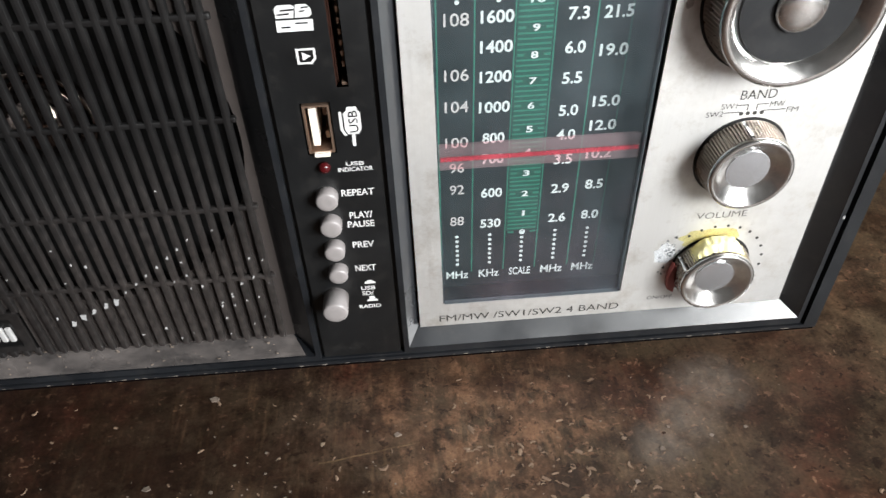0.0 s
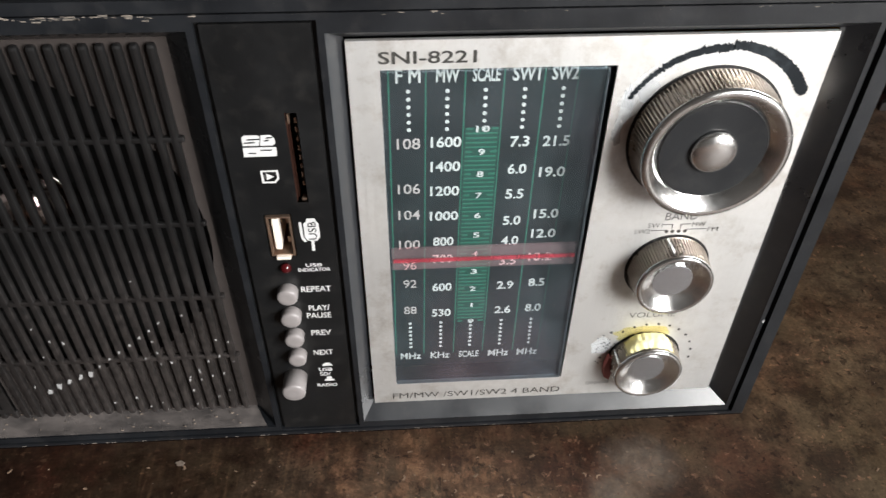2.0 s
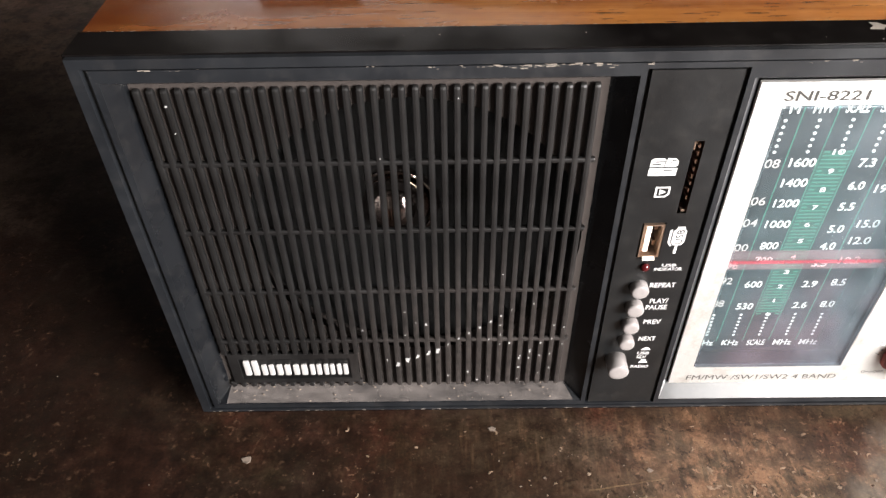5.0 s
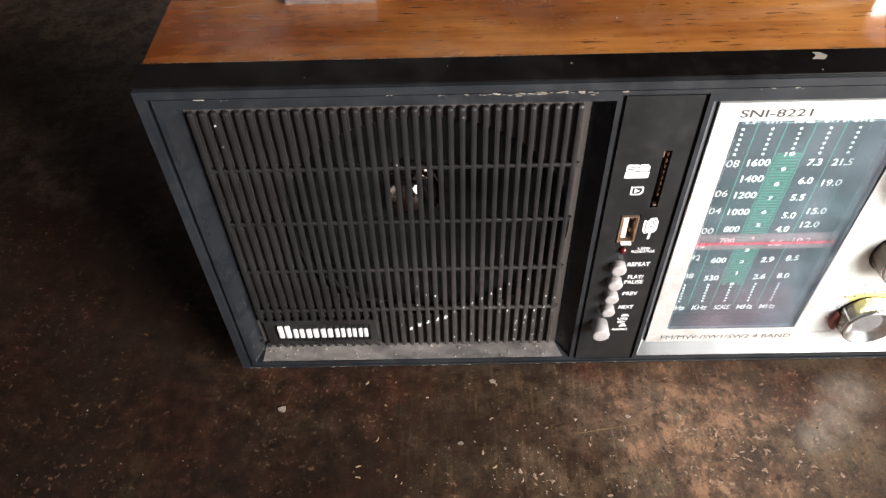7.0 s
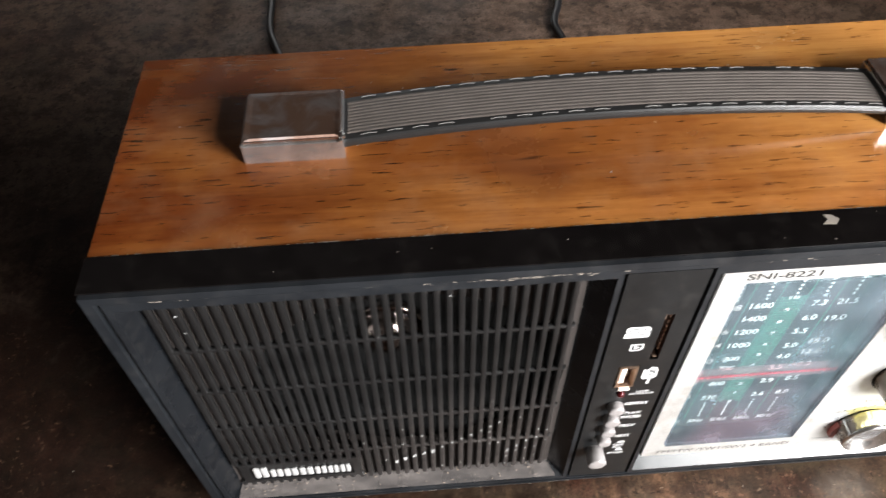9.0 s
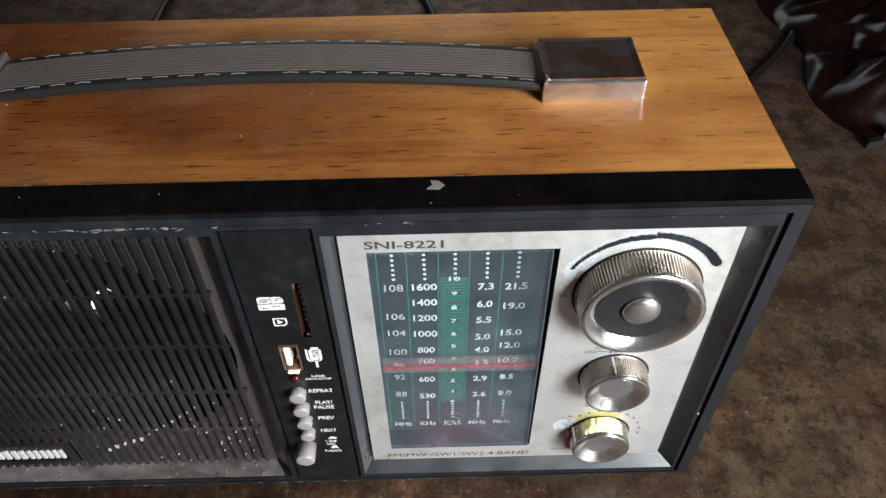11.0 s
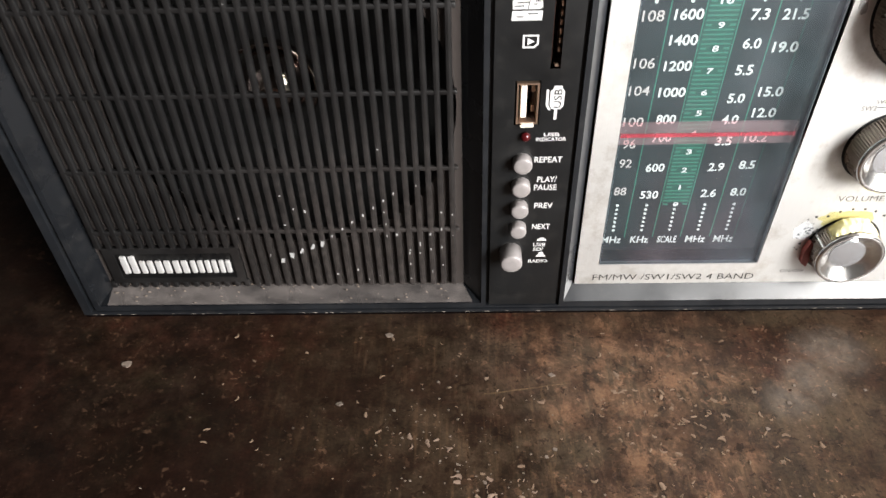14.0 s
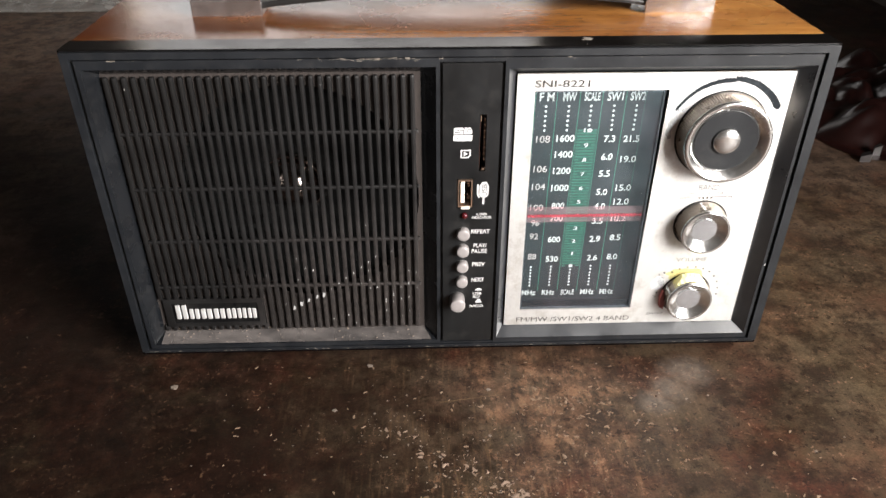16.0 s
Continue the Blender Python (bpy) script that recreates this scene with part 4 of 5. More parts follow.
def knob(name, label, cx, cz, r_base, r_rim, y_rim, parent, big=False):
    y = 0.0042
    n = 440 if big else 336
    ribs = 110 if big else 84
    prof = [(r_base * 0.97, y), (r_base, y - 0.0004), (r_base, y - 0.0012), (r_rim + 0.0004, y_rim + 0.0016), (r_rim + 0.0001, y_rim + 0.0011)]
    body = part(name, turned(bmesh.new(), cx, cz, prof[::-1], n, ribs, 0.0008, (1, 2), front=False), M_KNURL, parent, label)
    part("knob_shadow_gap", turned(bmesh.new(), cx, cz, [(r_base + 0.0007, y + 0.00005), (r_base + 0.0006, y - 0.0001)], 64), M_BLACK, body)
    if big:
        prof = [(r_rim + 0.0003, y_rim + 0.0012), (r_rim + 0.0002, y_rim + 0.0004), (r_rim - 0.0006, y_rim), (r_rim - 0.0016, y_rim + 0.0001), (r_rim - 0.0042, y_rim + 0.0030), (r_rim - 0.0046, y_rim + 0.0034), (0.0, y_rim + 0.0036)]
        prof[-1] = (0.001, y_rim + 0.0036)
        part("knob_rim", turned(bmesh.new(), cx, cz, prof, 128, front=False), M_CHROME, body, "chrome rim", smooth=True)
        part("knob_disc", turned(bmesh.new(), cx, cz, [(r_rim - 0.0046, y_rim + 0.0036), (r_rim - 0.0047, y_rim + 0.0028), (0.006, y_rim + 0.0030), (0.0055, y_rim + 0.0034)], 96), M_KNOBDISC, body, "black disc")
        part("knob_cap", turned(bmesh.new(), cx, cz, [(0.0058, y_rim + 0.0036), (0.0057, y_rim + 0.0020), (0.0050, y_rim + 0.0014), (0.0034, y_rim + 0.0009), (0.0016, y_rim + 0.0007), (0.0002, y_rim + 0.00065)], 64), M_CHROME, body, "domed chrome cap", smooth=True)
    else:
        prof = [(r_rim + 0.0003, y_rim + 0.0012), (r_rim + 0.0002, y_rim + 0.0003), (r_rim - 0.0004, y_rim), (r_rim - 0.0011, y_rim + 0.0002), (r_rim - 0.0030, y_rim + 0.0022), (0.0058, y_rim + 0.0030), (0.0056, y_rim + 0.0031)]
        part("knob_rim", turned(bmesh.new(), cx, cz, prof, 96, front=False), M_CHROME, body, "dished chrome rim", smooth=True)
        part("knob_disc", turned(bmesh.new(), cx, cz, [(0.0058, y_rim + 0.0034), (0.0057, y_rim + 0.0028), (0.0002, y_rim + 0.0028)], 64), M_POLISHED, body, "flat polished disc")
    return body


def radio_plate():
    bm = pierced(bmesh.new(), *PLATE, [WINDOW], 0.0042, 0.0055)
    for v in bm.verts:
        if abs(v.co.x - WINDOW[1]) < 1e-5 and WINDOW[2] - 1e-5 < v.co.z < WINDOW[3] + 1e-5:
            v.co.x += 0.0011 * (v.co.z - 0.0845) / 0.1127
    edges = [e for e in bm.edges if all(abs(v.co.y - 0.0042) < 1e-6 for v in e.verts) and len(e.link_faces) == 2 and e.calc_face_angle(0) > 1]
    bmesh.ops.bevel(bm, geom=edges, offset=0.0004, segments=2, affect="EDGES", profile=0.5)
    plate = part("front_plate", bm, M_PLATE, radio, "brushed aluminium front plate with black printing")
    y = 0.0041
    words("word", "SNI-8221", 0.0512, 0.1439, 0.0226, 0.0031, y, M_INK, plate, 0.014)
    words("word", "FM/MW /SW1/SW2 4 BAND", 0.0686, 0.0220, 0.0562, 0.0027, y, M_INK, plate, -0.004)
    words("word", "BAND", 0.1219, 0.0950, 0.0092, 0.0026, y, M_INK, plate, -0.008)
    for text, x, z, w in (("SW2", 0.1117, 0.0899, 0.0045), ("SW1", 0.1150, 0.0920, 0.0040), ("MW", 0.1274, 0.0919, 0.0038), ("FM", 0.1318, 0.0900, 0.0030)):
        words("word", text, x, z, w, 0.0015, y, M_INK, plate, -0.01)
    words("word", "VOLUME", 0.1216, 0.0563, 0.0146, 0.0022, y, M_INK, plate, -0.012)
    words("word", "ON/OFF", 0.1093, 0.0244, 0.0080, 0.0014, y, M_INK, plate, -0.01)
    bm = bmesh.new()
    for x0, x1, z0, z1 in ((0.1142, 0.1184, 0.0900, 0.0902), (0.1172, 0.1200, 0.0920, 0.0922), (0.1199, 0.1201, 0.0905, 0.0922), (0.1224, 0.1252, 0.0920, 0.0922), (0.1223, 0.1225, 0.0905, 0.0922), (0.1241, 0.1300, 0.0901, 0.0903)):
        solid(bm, x0, x1, y, y + 0.0001, z0, z1)
    part("switch_lines", bm, M_INK, plate)
    for x in (0.1187, 0.1204, 0.1222, 0.1240):
        part("switch_dot", disc(bmesh.new(), x, 0.0896, 0.00055, y), M_INK, plate)
    for k in range(10):
        a = radians(127 - 14.7 * k)
        part("volume_dot", disc(bmesh.new(), 0.1222 + 0.0150 * math.cos(a), 0.0370 + 0.0150 * math.sin(a), 0.00045, y), M_INK, plate)
    # scuffed dark crescent above the tuning knob
    rnd = random.Random(2)
    for a0, a1, w0, w1, r in ((152, 86, 0.0009, 0.0022, 0.0241), (87, 27, 0.0021, 0.0030, 0.0248)):
        inner, outer = [], []
        for k in range(150):
            t = k / 149
            a = radians(a0 + (a1 - a0) * t)
            w = (w0 + (w1 - w0) * t) * (1 if t < 0.94 else 1 - (t - 0.94) * 9)
            rr = r + 0.0005 * noise.noise((k * 0.35, a0, 0)) + rnd.uniform(-0.0002, 0.0002)
            outer.append((TUNE[0] + (rr + w / 2) * math.cos(a), TUNE[1] + (rr + w / 2 + rnd.uniform(0, 0.0006) * rnd.random()) * math.sin(a)))
            inner.append((TUNE[0] + (rr - w / 2 - rnd.uniform(0, 0.0004)) * math.cos(a), TUNE[1] + (rr - w / 2) * math.sin(a)))
        bm = bmesh.new()
        a = [bm.verts.new((x, y, z)) for x, z in inner]
        b = [bm.verts.new((x, y, z)) for x, z in outer]
        for k in range(149):
            bm.faces.new([a[k], a[k + 1], b[k + 1], b[k]])
        part("scuff_mark", bm, M_CRESCENT, plate, "black scuffed crescent")
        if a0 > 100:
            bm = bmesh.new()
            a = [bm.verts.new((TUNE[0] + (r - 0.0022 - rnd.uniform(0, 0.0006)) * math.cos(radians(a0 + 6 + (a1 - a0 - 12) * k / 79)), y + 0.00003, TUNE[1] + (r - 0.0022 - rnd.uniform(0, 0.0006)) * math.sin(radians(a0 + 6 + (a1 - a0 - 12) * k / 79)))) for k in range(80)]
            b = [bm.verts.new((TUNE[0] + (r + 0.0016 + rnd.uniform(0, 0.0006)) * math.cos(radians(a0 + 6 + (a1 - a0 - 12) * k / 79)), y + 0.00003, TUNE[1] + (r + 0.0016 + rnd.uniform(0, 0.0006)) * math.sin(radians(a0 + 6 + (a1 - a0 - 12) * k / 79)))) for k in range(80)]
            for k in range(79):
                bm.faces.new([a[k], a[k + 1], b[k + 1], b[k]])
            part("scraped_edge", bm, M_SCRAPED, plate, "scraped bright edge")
    knob("tuning_knob", "large knurled chrome tuning knob with a black disc", TUNE[0], TUNE[1], 0.0192, 0.0181, -0.0056, radio, True)
    band = knob("band_knob", "knurled chrome band knob", BAND[0], BAND[1], 0.0117, 0.0107, -0.0046, radio)
    vol = knob("volume_knob", "knurled chrome volume knob smeared with yellow paint", VOL[0], VOL[1], 0.0114, 0.0105, -0.0036, radio)
    for owner, (cx, cz), a in ((band, BAND, 100), (vol, VOL, 152)):
        d = Vector((math.cos(radians(a)), 0, math.sin(radians(a))))
        bm = box_bm(-0.00035, 0.00035, -0.0030, 0.0036, 0.0102, 0.0118)
        bmesh.ops.rotate(bm, verts=bm.verts, cent=(0, 0, 0), matrix=Matrix.Rotation(radians(a - 90), 3, "Y").inverted())
        bmesh.ops.translate(bm, verts=bm.verts, vec=(cx, 0, cz))
        part("knob_pointer", bm, M_CHROME, owner)
    # lump of yellow paint on the top of the volume knob
    bm = bmesh.new()
    nu, nv = 40, 12
    rows = []
    for j in range(nv):
        row = []
        for i in range(nu):
            a = radians(48 + 88 * i / (nu - 1))
            yy = 0.0040 - 0.0058 * j / (nv - 1)
            edge = min(i, nu - 1 - i) / (nu / 2) * 1.8
            edge = min(1.0, edge) * min(1.0, (j + 0.4) / 2, (nv - 1 - j + 0.1 + 2 * noise.noise((i * 0.3, 2, 0))) / 3)
            rr = 0.0108 + 0.0022 * max(edge, -0.2) + 0.0006 * noise.noise((i * 0.5, j * 0.5, 3))
            row.append(bm.verts.new((VOL[0] + rr * math.cos(a), yy, VOL[1] + rr * math.sin(a))))
        rows.append(row)
    for a, b in zip(rows, rows[1:]):
        for i in range(nu - 1):
            bm.faces.new([a[i], a[i + 1], b[i + 1], b[i]])
    part("paint_smear", bm, M_YELLOW, vol, "dried yellow paint", smooth=True)
    bm = bmesh.new()
    rim = []
    for i in range(50):
        a = 2 * math.pi * i / 50
        k = 1 + 0.25 * noise.noise((math.cos(a) * 2, math.sin(a) * 2, 1))
        rim.append((0.1195 + 0.0088 * k * math.cos(a), 0.0476 + 0.0036 * k * math.sin(a)))
    part("paint_film", flat(bm, rim, y + 0.00002, 0.00004), clear_material("thin_yellow_film", (1.0, 0.97, 0.78), 0.05, 0.4), plate, "thin yellow paint film")
    part("paint_chip", flat(bmesh.new(), [(0.1092, 0.0300), (0.1112, 0.0285), (0.1116, 0.0330), (0.1112, 0.0385), (0.1098, 0.0395), (0.1088, 0.0350)], 0.0018, 0.0022), M_PINK, plate, "pink plastic chip")
    bm = bmesh.new()
    for _ in range(46):
        x, z = 0.1055 + 0.006 * rnd.random(), 0.0330 + 0.016 * rnd.random()
        s = rnd.uniform(0.0001, 0.0005)
        flat(bm, [(x - s, z - s * rnd.random()), (x + s, z - s), (x + s * rnd.random(), z + s)], y, 0.00005)
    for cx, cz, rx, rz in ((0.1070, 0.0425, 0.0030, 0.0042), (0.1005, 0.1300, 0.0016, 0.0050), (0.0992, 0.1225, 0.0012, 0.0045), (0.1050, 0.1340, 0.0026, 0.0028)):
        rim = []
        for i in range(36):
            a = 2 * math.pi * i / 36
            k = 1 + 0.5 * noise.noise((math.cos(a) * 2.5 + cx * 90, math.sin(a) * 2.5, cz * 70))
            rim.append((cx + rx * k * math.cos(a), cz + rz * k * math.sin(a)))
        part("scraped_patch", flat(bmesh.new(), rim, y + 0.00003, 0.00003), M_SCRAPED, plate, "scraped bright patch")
    tagged(part("scratch_marks", bm, M_SCUFF, plate, "grey scratches beside the knob"), kind="stuff")
    return plate


TUNE, BAND, VOL = (0.1220, 0.1205), (0.1215, 0.0760), (0.1216, 0.0364)


def radio_dial():
    w = WINDOW
    dial = part("dial", funnel(bmesh.new(), (w[0] + 0.0001, w[1] - 0.0001, w[2] + 0.0001, w[3] - 0.0001), 0.0046, (w[0] - 0.0008, w[1] + 0.0006, w[2] - 0.0006, w[3] + 0.0006), 0.0128), M_DIALWALL, radio, "tuning dial behind a clear window")
    part("dial_card", box_bm(w[0] - 0.004, w[1] + 0.004, 0.0124, 0.0132, w[2] - 0.004, w[3] + 0.004), M_DIALBACK, dial, "slate grey dial card")
    y = 0.01232
    cols = (0.0468, 0.0566, 0.0662, 0.0761, 0.0858)
    # green rules and the green scale band
    for x in (0.0420, 0.0512, 0.0610, 0.0707, 0.0808, 0.0892):
        bm = flat(bmesh.new(), [(lean(x - 0.00018, 0.0335), 0.0335), (lean(x + 0.00018, 0.0335), 0.0335), (lean(x + 0.00018, 0.1385), 0.1385), (lean(x - 0.00018, 0.1385), 0.1385)], y)
        part("dial_rule", bm, M_GREENLINE if x < 0.085 else M_GREEN, dial)
    bm = flat(bmesh.new(), [(lean(0.0614, 0.0490), 0.0490), (lean(0.0703, 0.0490), 0.0490), (lean(0.0703, 0.1200), 0.1200), (lean(0.0614, 0.1200), 0.1200)], y)
    part("scale_band", bm, M_GREEN, dial, "green scale band")
    step = 0.00713
    for k in range(51):
        z = 0.0484 + step * k / 5
        bm = bmesh.new()
        if k % 5:
            flat(bm, [(lean(0.0617, z), z - 0.00022), (lean(0.0700, z), z - 0.00022), (lean(0.0700, z), z + 0.00022), (lean(0.0617, z), z + 0.00022)], y - 0.0001)
        else:
            for x in (0.0618, 0.0684):
                flat(bm, [(lean(x, z), z - 0.0003), (lean(x + 0.0017, z), z - 0.0003), (lean(x + 0.0017, z), z + 0.0003), (lean(x, z), z + 0.0003)], y - 0.0001)
        part("scale_tick", bm, M_GREENLINE, dial)
        if k % 5 == 0:
            words("numeral", str(k // 5), 0.0661, z, 0.0036 if k == 50 else 0.0007 if k == 5 else 0.0018, 0.0019, y - 0.0002, M_WHITE, dial, 0.02)
    rows = (
        (0, (("108", 0.1156), ("106", 0.1011), ("104", 0.0921), ("100", 0.0812), ("96", 0.0730), ("92", 0.0655), ("88", 0.0541)), 0.0021),
        (1, (("1600", 0.1159), ("1400", 0.1082), ("1200", 0.1001), ("1000", 0.0914), ("800", 0.0820), ("700", 0.0753), ("600", 0.0637), ("530", 0.0525)), 0.00205),
        (3, (("7.3", 0.1155), ("6.0", 0.1068), ("5.5", 0.0984), ("5.0", 0.0890), ("4.0", 0.0815), ("3.5", 0.0736), ("2.9", 0.0636), ("2.6", 0.0529)), 0.0021),
        (4, (("21.5", 0.1154), ("19.0", 0.1055), ("15.0", 0.0911), ("12.0", 0.0838), ("10.2", 0.0748), ("8.5", 0.0643), ("8.0", 0.0533)), 0.0021),
    )
    for c, items, size in rows:
        for text, z in items:
            width = sum(0.5 * size if ch == "." else size for ch in text)
            words("numeral", text, cols[c], z, width - 0.0002, 0.0033, y - 0.0001, M_WHITE if c else M_FADED, dial, 0.022 if c else 0.006)
    for c, head, unit, hw, uw in ((0, "F M", "MHz", 0.0062, 0.0060), (1, "MW", "KHz", 0.0058, 0.0055), (2, "SCALE", "SCALE", 0.0068, 0.0058), (3, "SW1", "MHz", 0.0068, 0.0060), (4, "SW2", "MHz", 0.0066, 0.0060)):
        words("word", head, cols[c], 0.1351, hw, 0.0039, y - 0.0001, M_WHITE, dial, 0.02)
        words("word", unit, cols[c], 0.0325, uw * 1.14, 0.0031, y - 0.0001, M_WHITE, dial, 0.016)
        for k in range(6):
            part("dial_dot", disc(bmesh.new(), lean(cols[c], 0.1305), 0.1308 - 0.0022 * k, 0.00055, y - 0.0001, n=10), M_WHITE, dial)
        for k in range(7):
            part("dial_dot", disc(bmesh.new(), lean(cols[c], 0.0430), 0.0480 - 0.00185 * k, 0.00052, y - 0.0001, n=10), M_WHITE, dial)
    # pointer carriage
    bm = box_bm(0.0416, 0.0948, 0.0066, 0.0076, 0.0766, 0.0842)
    strip = part("pointer", bm, M_POINTER, radio, "clear pink plastic tuning pointer")
    bm = box_bm(0.0420, 0.0942, 0.0062, 0.00655, 0.0795, 0.0807)
    part("pointer_line", bm, M_RED, strip, "thin red line")
    pane = part("dial_window", box_bm(w[0] + 0.0002, w[1] - 0.0016, 0.0032, 0.0046, w[2] + 0.0013, w[3] - 0.0002, bevel=0.0003), M_CLEAR, radio, "clear acrylic dial window")
    pane.visible_shadow = False
    part("window_edge", box_bm(w[1] - 0.0016, w[1] - 0.00145, 0.0032, 0.0046, w[2] + 0.0013, w[3] - 0.0004), M_EDGE, pane, "pale cut edge")
    part("window_edge", box_bm(w[0] + 0.0004, w[1] - 0.0016, 0.0032, 0.0046, w[2] + 0.00115, w[2] + 0.0013), M_EDGE, pane, "pale cut edge")
    strip.visible_shadow = False


def radio_handle():
    for x0, x1 in ((-0.1058, -0.0750), (0.0945, 0.1257)):
        y0, y1 = 0.0474, 0.0712
        bm = box_bm(x0, x1, y0, y1, Z1 - 0.0002, 0.1674, bevel=0.0006)
        mount = part("handle_mount", bm, M_MOUNT, radio, "worn chromed handle end cap")
        # shallow bevelled tray on the top
        bm = bmesh.new()
        rects = [(0.0007, 0.1682), (0.0011, 0.1682), (0.0026, 0.1679)]
        loops = [[bm.verts.new(p) for p in ((x0 + d, y0 + d, z), (x1 - d, y0 + d, z), (x1 - d, y1 - d * 0.6, z), (x0 + d, y1 - d * 0.6, z))] for d, z in [(0.0007, 0.1672)] + rects]
        for p, q in zip(loops, loops[1:]):
            for k in range(4):
                bm.faces.new([p[k], p[(k + 1) % 4], q[(k + 1) % 4], q[k]])
        bm.faces.new(loops[-1])
        part("mount_top", bm, M_MOUNTTOP, mount, "tarnished brown mirror top")
        # torn chrome at the corner beside the strap
        cx = x1 - 0.0006 if x0 < 0 else x0 + 0.0006
        bm = bmesh.new()
        for dx, dy, dz, sx in ((0.0, -0.0003, 0.1676, 0.0005), (0.0008, 0.0010, 0.1681, 0.0004), (0.0003, 0.0022, 0.1684, 0.0003)):
            solid(bm, cx + dx - sx, cx + dx + sx, y0 + dy - sx, y0 + dy + sx * 1.6, dz - 0.0005, dz + 0.0006, bevel=0.00015)
        part("torn_corner", bm, M_CHROME, mount, "bright torn chrome corner")
    a, b, yc, half = -0.0755, 0.0950, 0.0592, 0.0100
    n = 90
    # cross-section of the strap: smooth margins and fine ribs between
    sec = [(-half, -0.0012), (-half - 0.0002, 0.0), (-half, 0.0010), (-half + 0.0004, 0.0014)]
    margin = [(-half + 0.0024, 0.0015)]
    ribs = []
    count = 10
    w = (2 * (half - 0.0026)) / count
    for k in range(count):
        y0 = -half + 0.0026 + k * w
        ribs += [(y0, 0.0015), (y0 + 0.3 * w, 0.00172), (y0 + 0.7 * w, 0.00172), (y0 + w, 0.0015)]
    outline = sec + margin + [(-y, z) for y, z in (margin + sec[::-1])]

    def strap_point(t, y, z):
        x = a + (b - a) * t
        return Vector((x, yc + y, 0.1642 + 0.0052 * math.sin(math.pi * t) ** 0.8 + z))

    bm = bmesh.new()
    rings = []
    for i in range(n + 1):
        rings.append([bm.verts.new(strap_point(i / n, y, z)) for y, z in outline])
    for p, q in zip(rings, rings[1:]):
        for k in range(len(outline)):
            j = (k + 1) % len(outline)
            bm.faces.new([p[k], p[j], q[j], q[k]])
    bm.faces.new(rings[0])
    bm.faces.new(rings[-1])
    strap = part("handle_strap", bm, M_STRAP, radio, "black vinyl carrying strap, gently arched")
    bm = bmesh.new()
    rings = [[bm.verts.new(strap_point(0.01 + 0.98 * i / n, y, z)) for y, z in ribs] for i in range(n + 1)]
    for p, q in zip(rings, rings[1:]):
        for k in range(len(ribs) - 1):
            bm.faces.new([p[k], p[k + 1], q[k + 1], q[k]])
    part("ribbed_inlay", bm, M_RIB, strap, "grey brown ribbed inlay")
    rnd = random.Random(9)
    for side in (-1, 1):
        for k in range(21):
            t = 0.035 + 0.046 * k
            if rnd.random() < 0.06:
                continue
            p = [strap_point(t + 0.0, side * (half - 0.0013), 0.00165), strap_point(t + 0.0135, side * (half - 0.0013), 0.0019), strap_point(t + 0.027, side * (half - 0.0013), 0.00165)]
            part("stitch", tube(p, 0.00015, 6), M_STITCH, strap)


def radio_wear():
    """Chips along the edges of the front: pale nicks in the plastic and veneer."""
    rnd = random.Random(11)
    bm = bmesh.new()
    for _ in range(210):
        x = rnd.uniform(X0 + 0.002, X1 - 0.002)
        s = 0.00005 + 0.0004 * rnd.random() ** 4
        solid(bm, x - s * 2, x + s * 2, 0.0138 - s, 0.0144, Z1 - 0.0002, Z1 + 0.0003)
    for _ in range(90):
        x, s = rnd.gauss(-0.022, 0.011) if rnd.random() < 0.7 else rnd.uniform(-0.14, 0.15), 0.00004 + 0.0002 * rnd.random() ** 2
        zz = 0.1562 + rnd.gauss(0, 0.00025)
        solid(bm, x - s * 4, x + s * 4, 0.0003, 0.0005, zz - s * 0.6, zz + s * 0.6)
    for _ in range(150):
        x, s = rnd.uniform(X0 + 0.004, X1 - 0.006), 0.00005 + 0.0003 * rnd.random() ** 4
        solid(bm, x - s * 2.5, x + s * 2.5, -0.00005, 0.0006, LIP + 0.0002 - s * 0.4, LIP + 0.0002 + s * 0.4)
    for _ in range(12):
        x, z, s = rnd.uniform(X0 + 0.03, X1 - 0.002), rnd.uniform(0.0025, 0.013), rnd.uniform(0.00006, 0.00016)
        solid(bm, x - s, x + s, z - s, z + s, Z1 + 0.0003, Z1 + 0.0005)
    for _ in range(16):
        x, y, s = rnd.uniform(X0 + 0.004, X1 - 0.004), rnd.uniform(0.016, 0.1), rnd.uniform(0.00008, 0.0002)
        solid(bm, x - s, x + s, y - s, y + s, Z1 - 0.0001, Z1 + 0.0003)
    tagged(part("edge_wear", bm, M_NICK, radio, "pale nicks and crumbs along the edges"), kind="stuff")
    # larger worn spot on the band
    bm = flat(bmesh.new(), [(0.0590, 0.0075), (0.0625, 0.0072), (0.0640, 0.0090), (0.0622, 0.0108), (0.0600, 0.0110), (0.0606, 0.0092)], 0, 0.0001)
    ob = part("worn_spot", bm, M_NICK, radio, "pale worn spot on the band")
    ob.matrix_basis = Matrix(((1, 0, 0, 0), (0, 0, 1, 0.0014), (0, 1, 0, Z1 + 0.00045), (0, 0, 0, 1)))
    part("side_chip", box_bm(0.1548, 0.1554, 0.0001, 0.0006, 0.0548, 0.0558), M_FLECK, radio)


radio_cabinet()
radio_bezel()
radio_speaker()
radio_column()
radio_plate()
radio_dial()
radio_handle()
radio_wear()


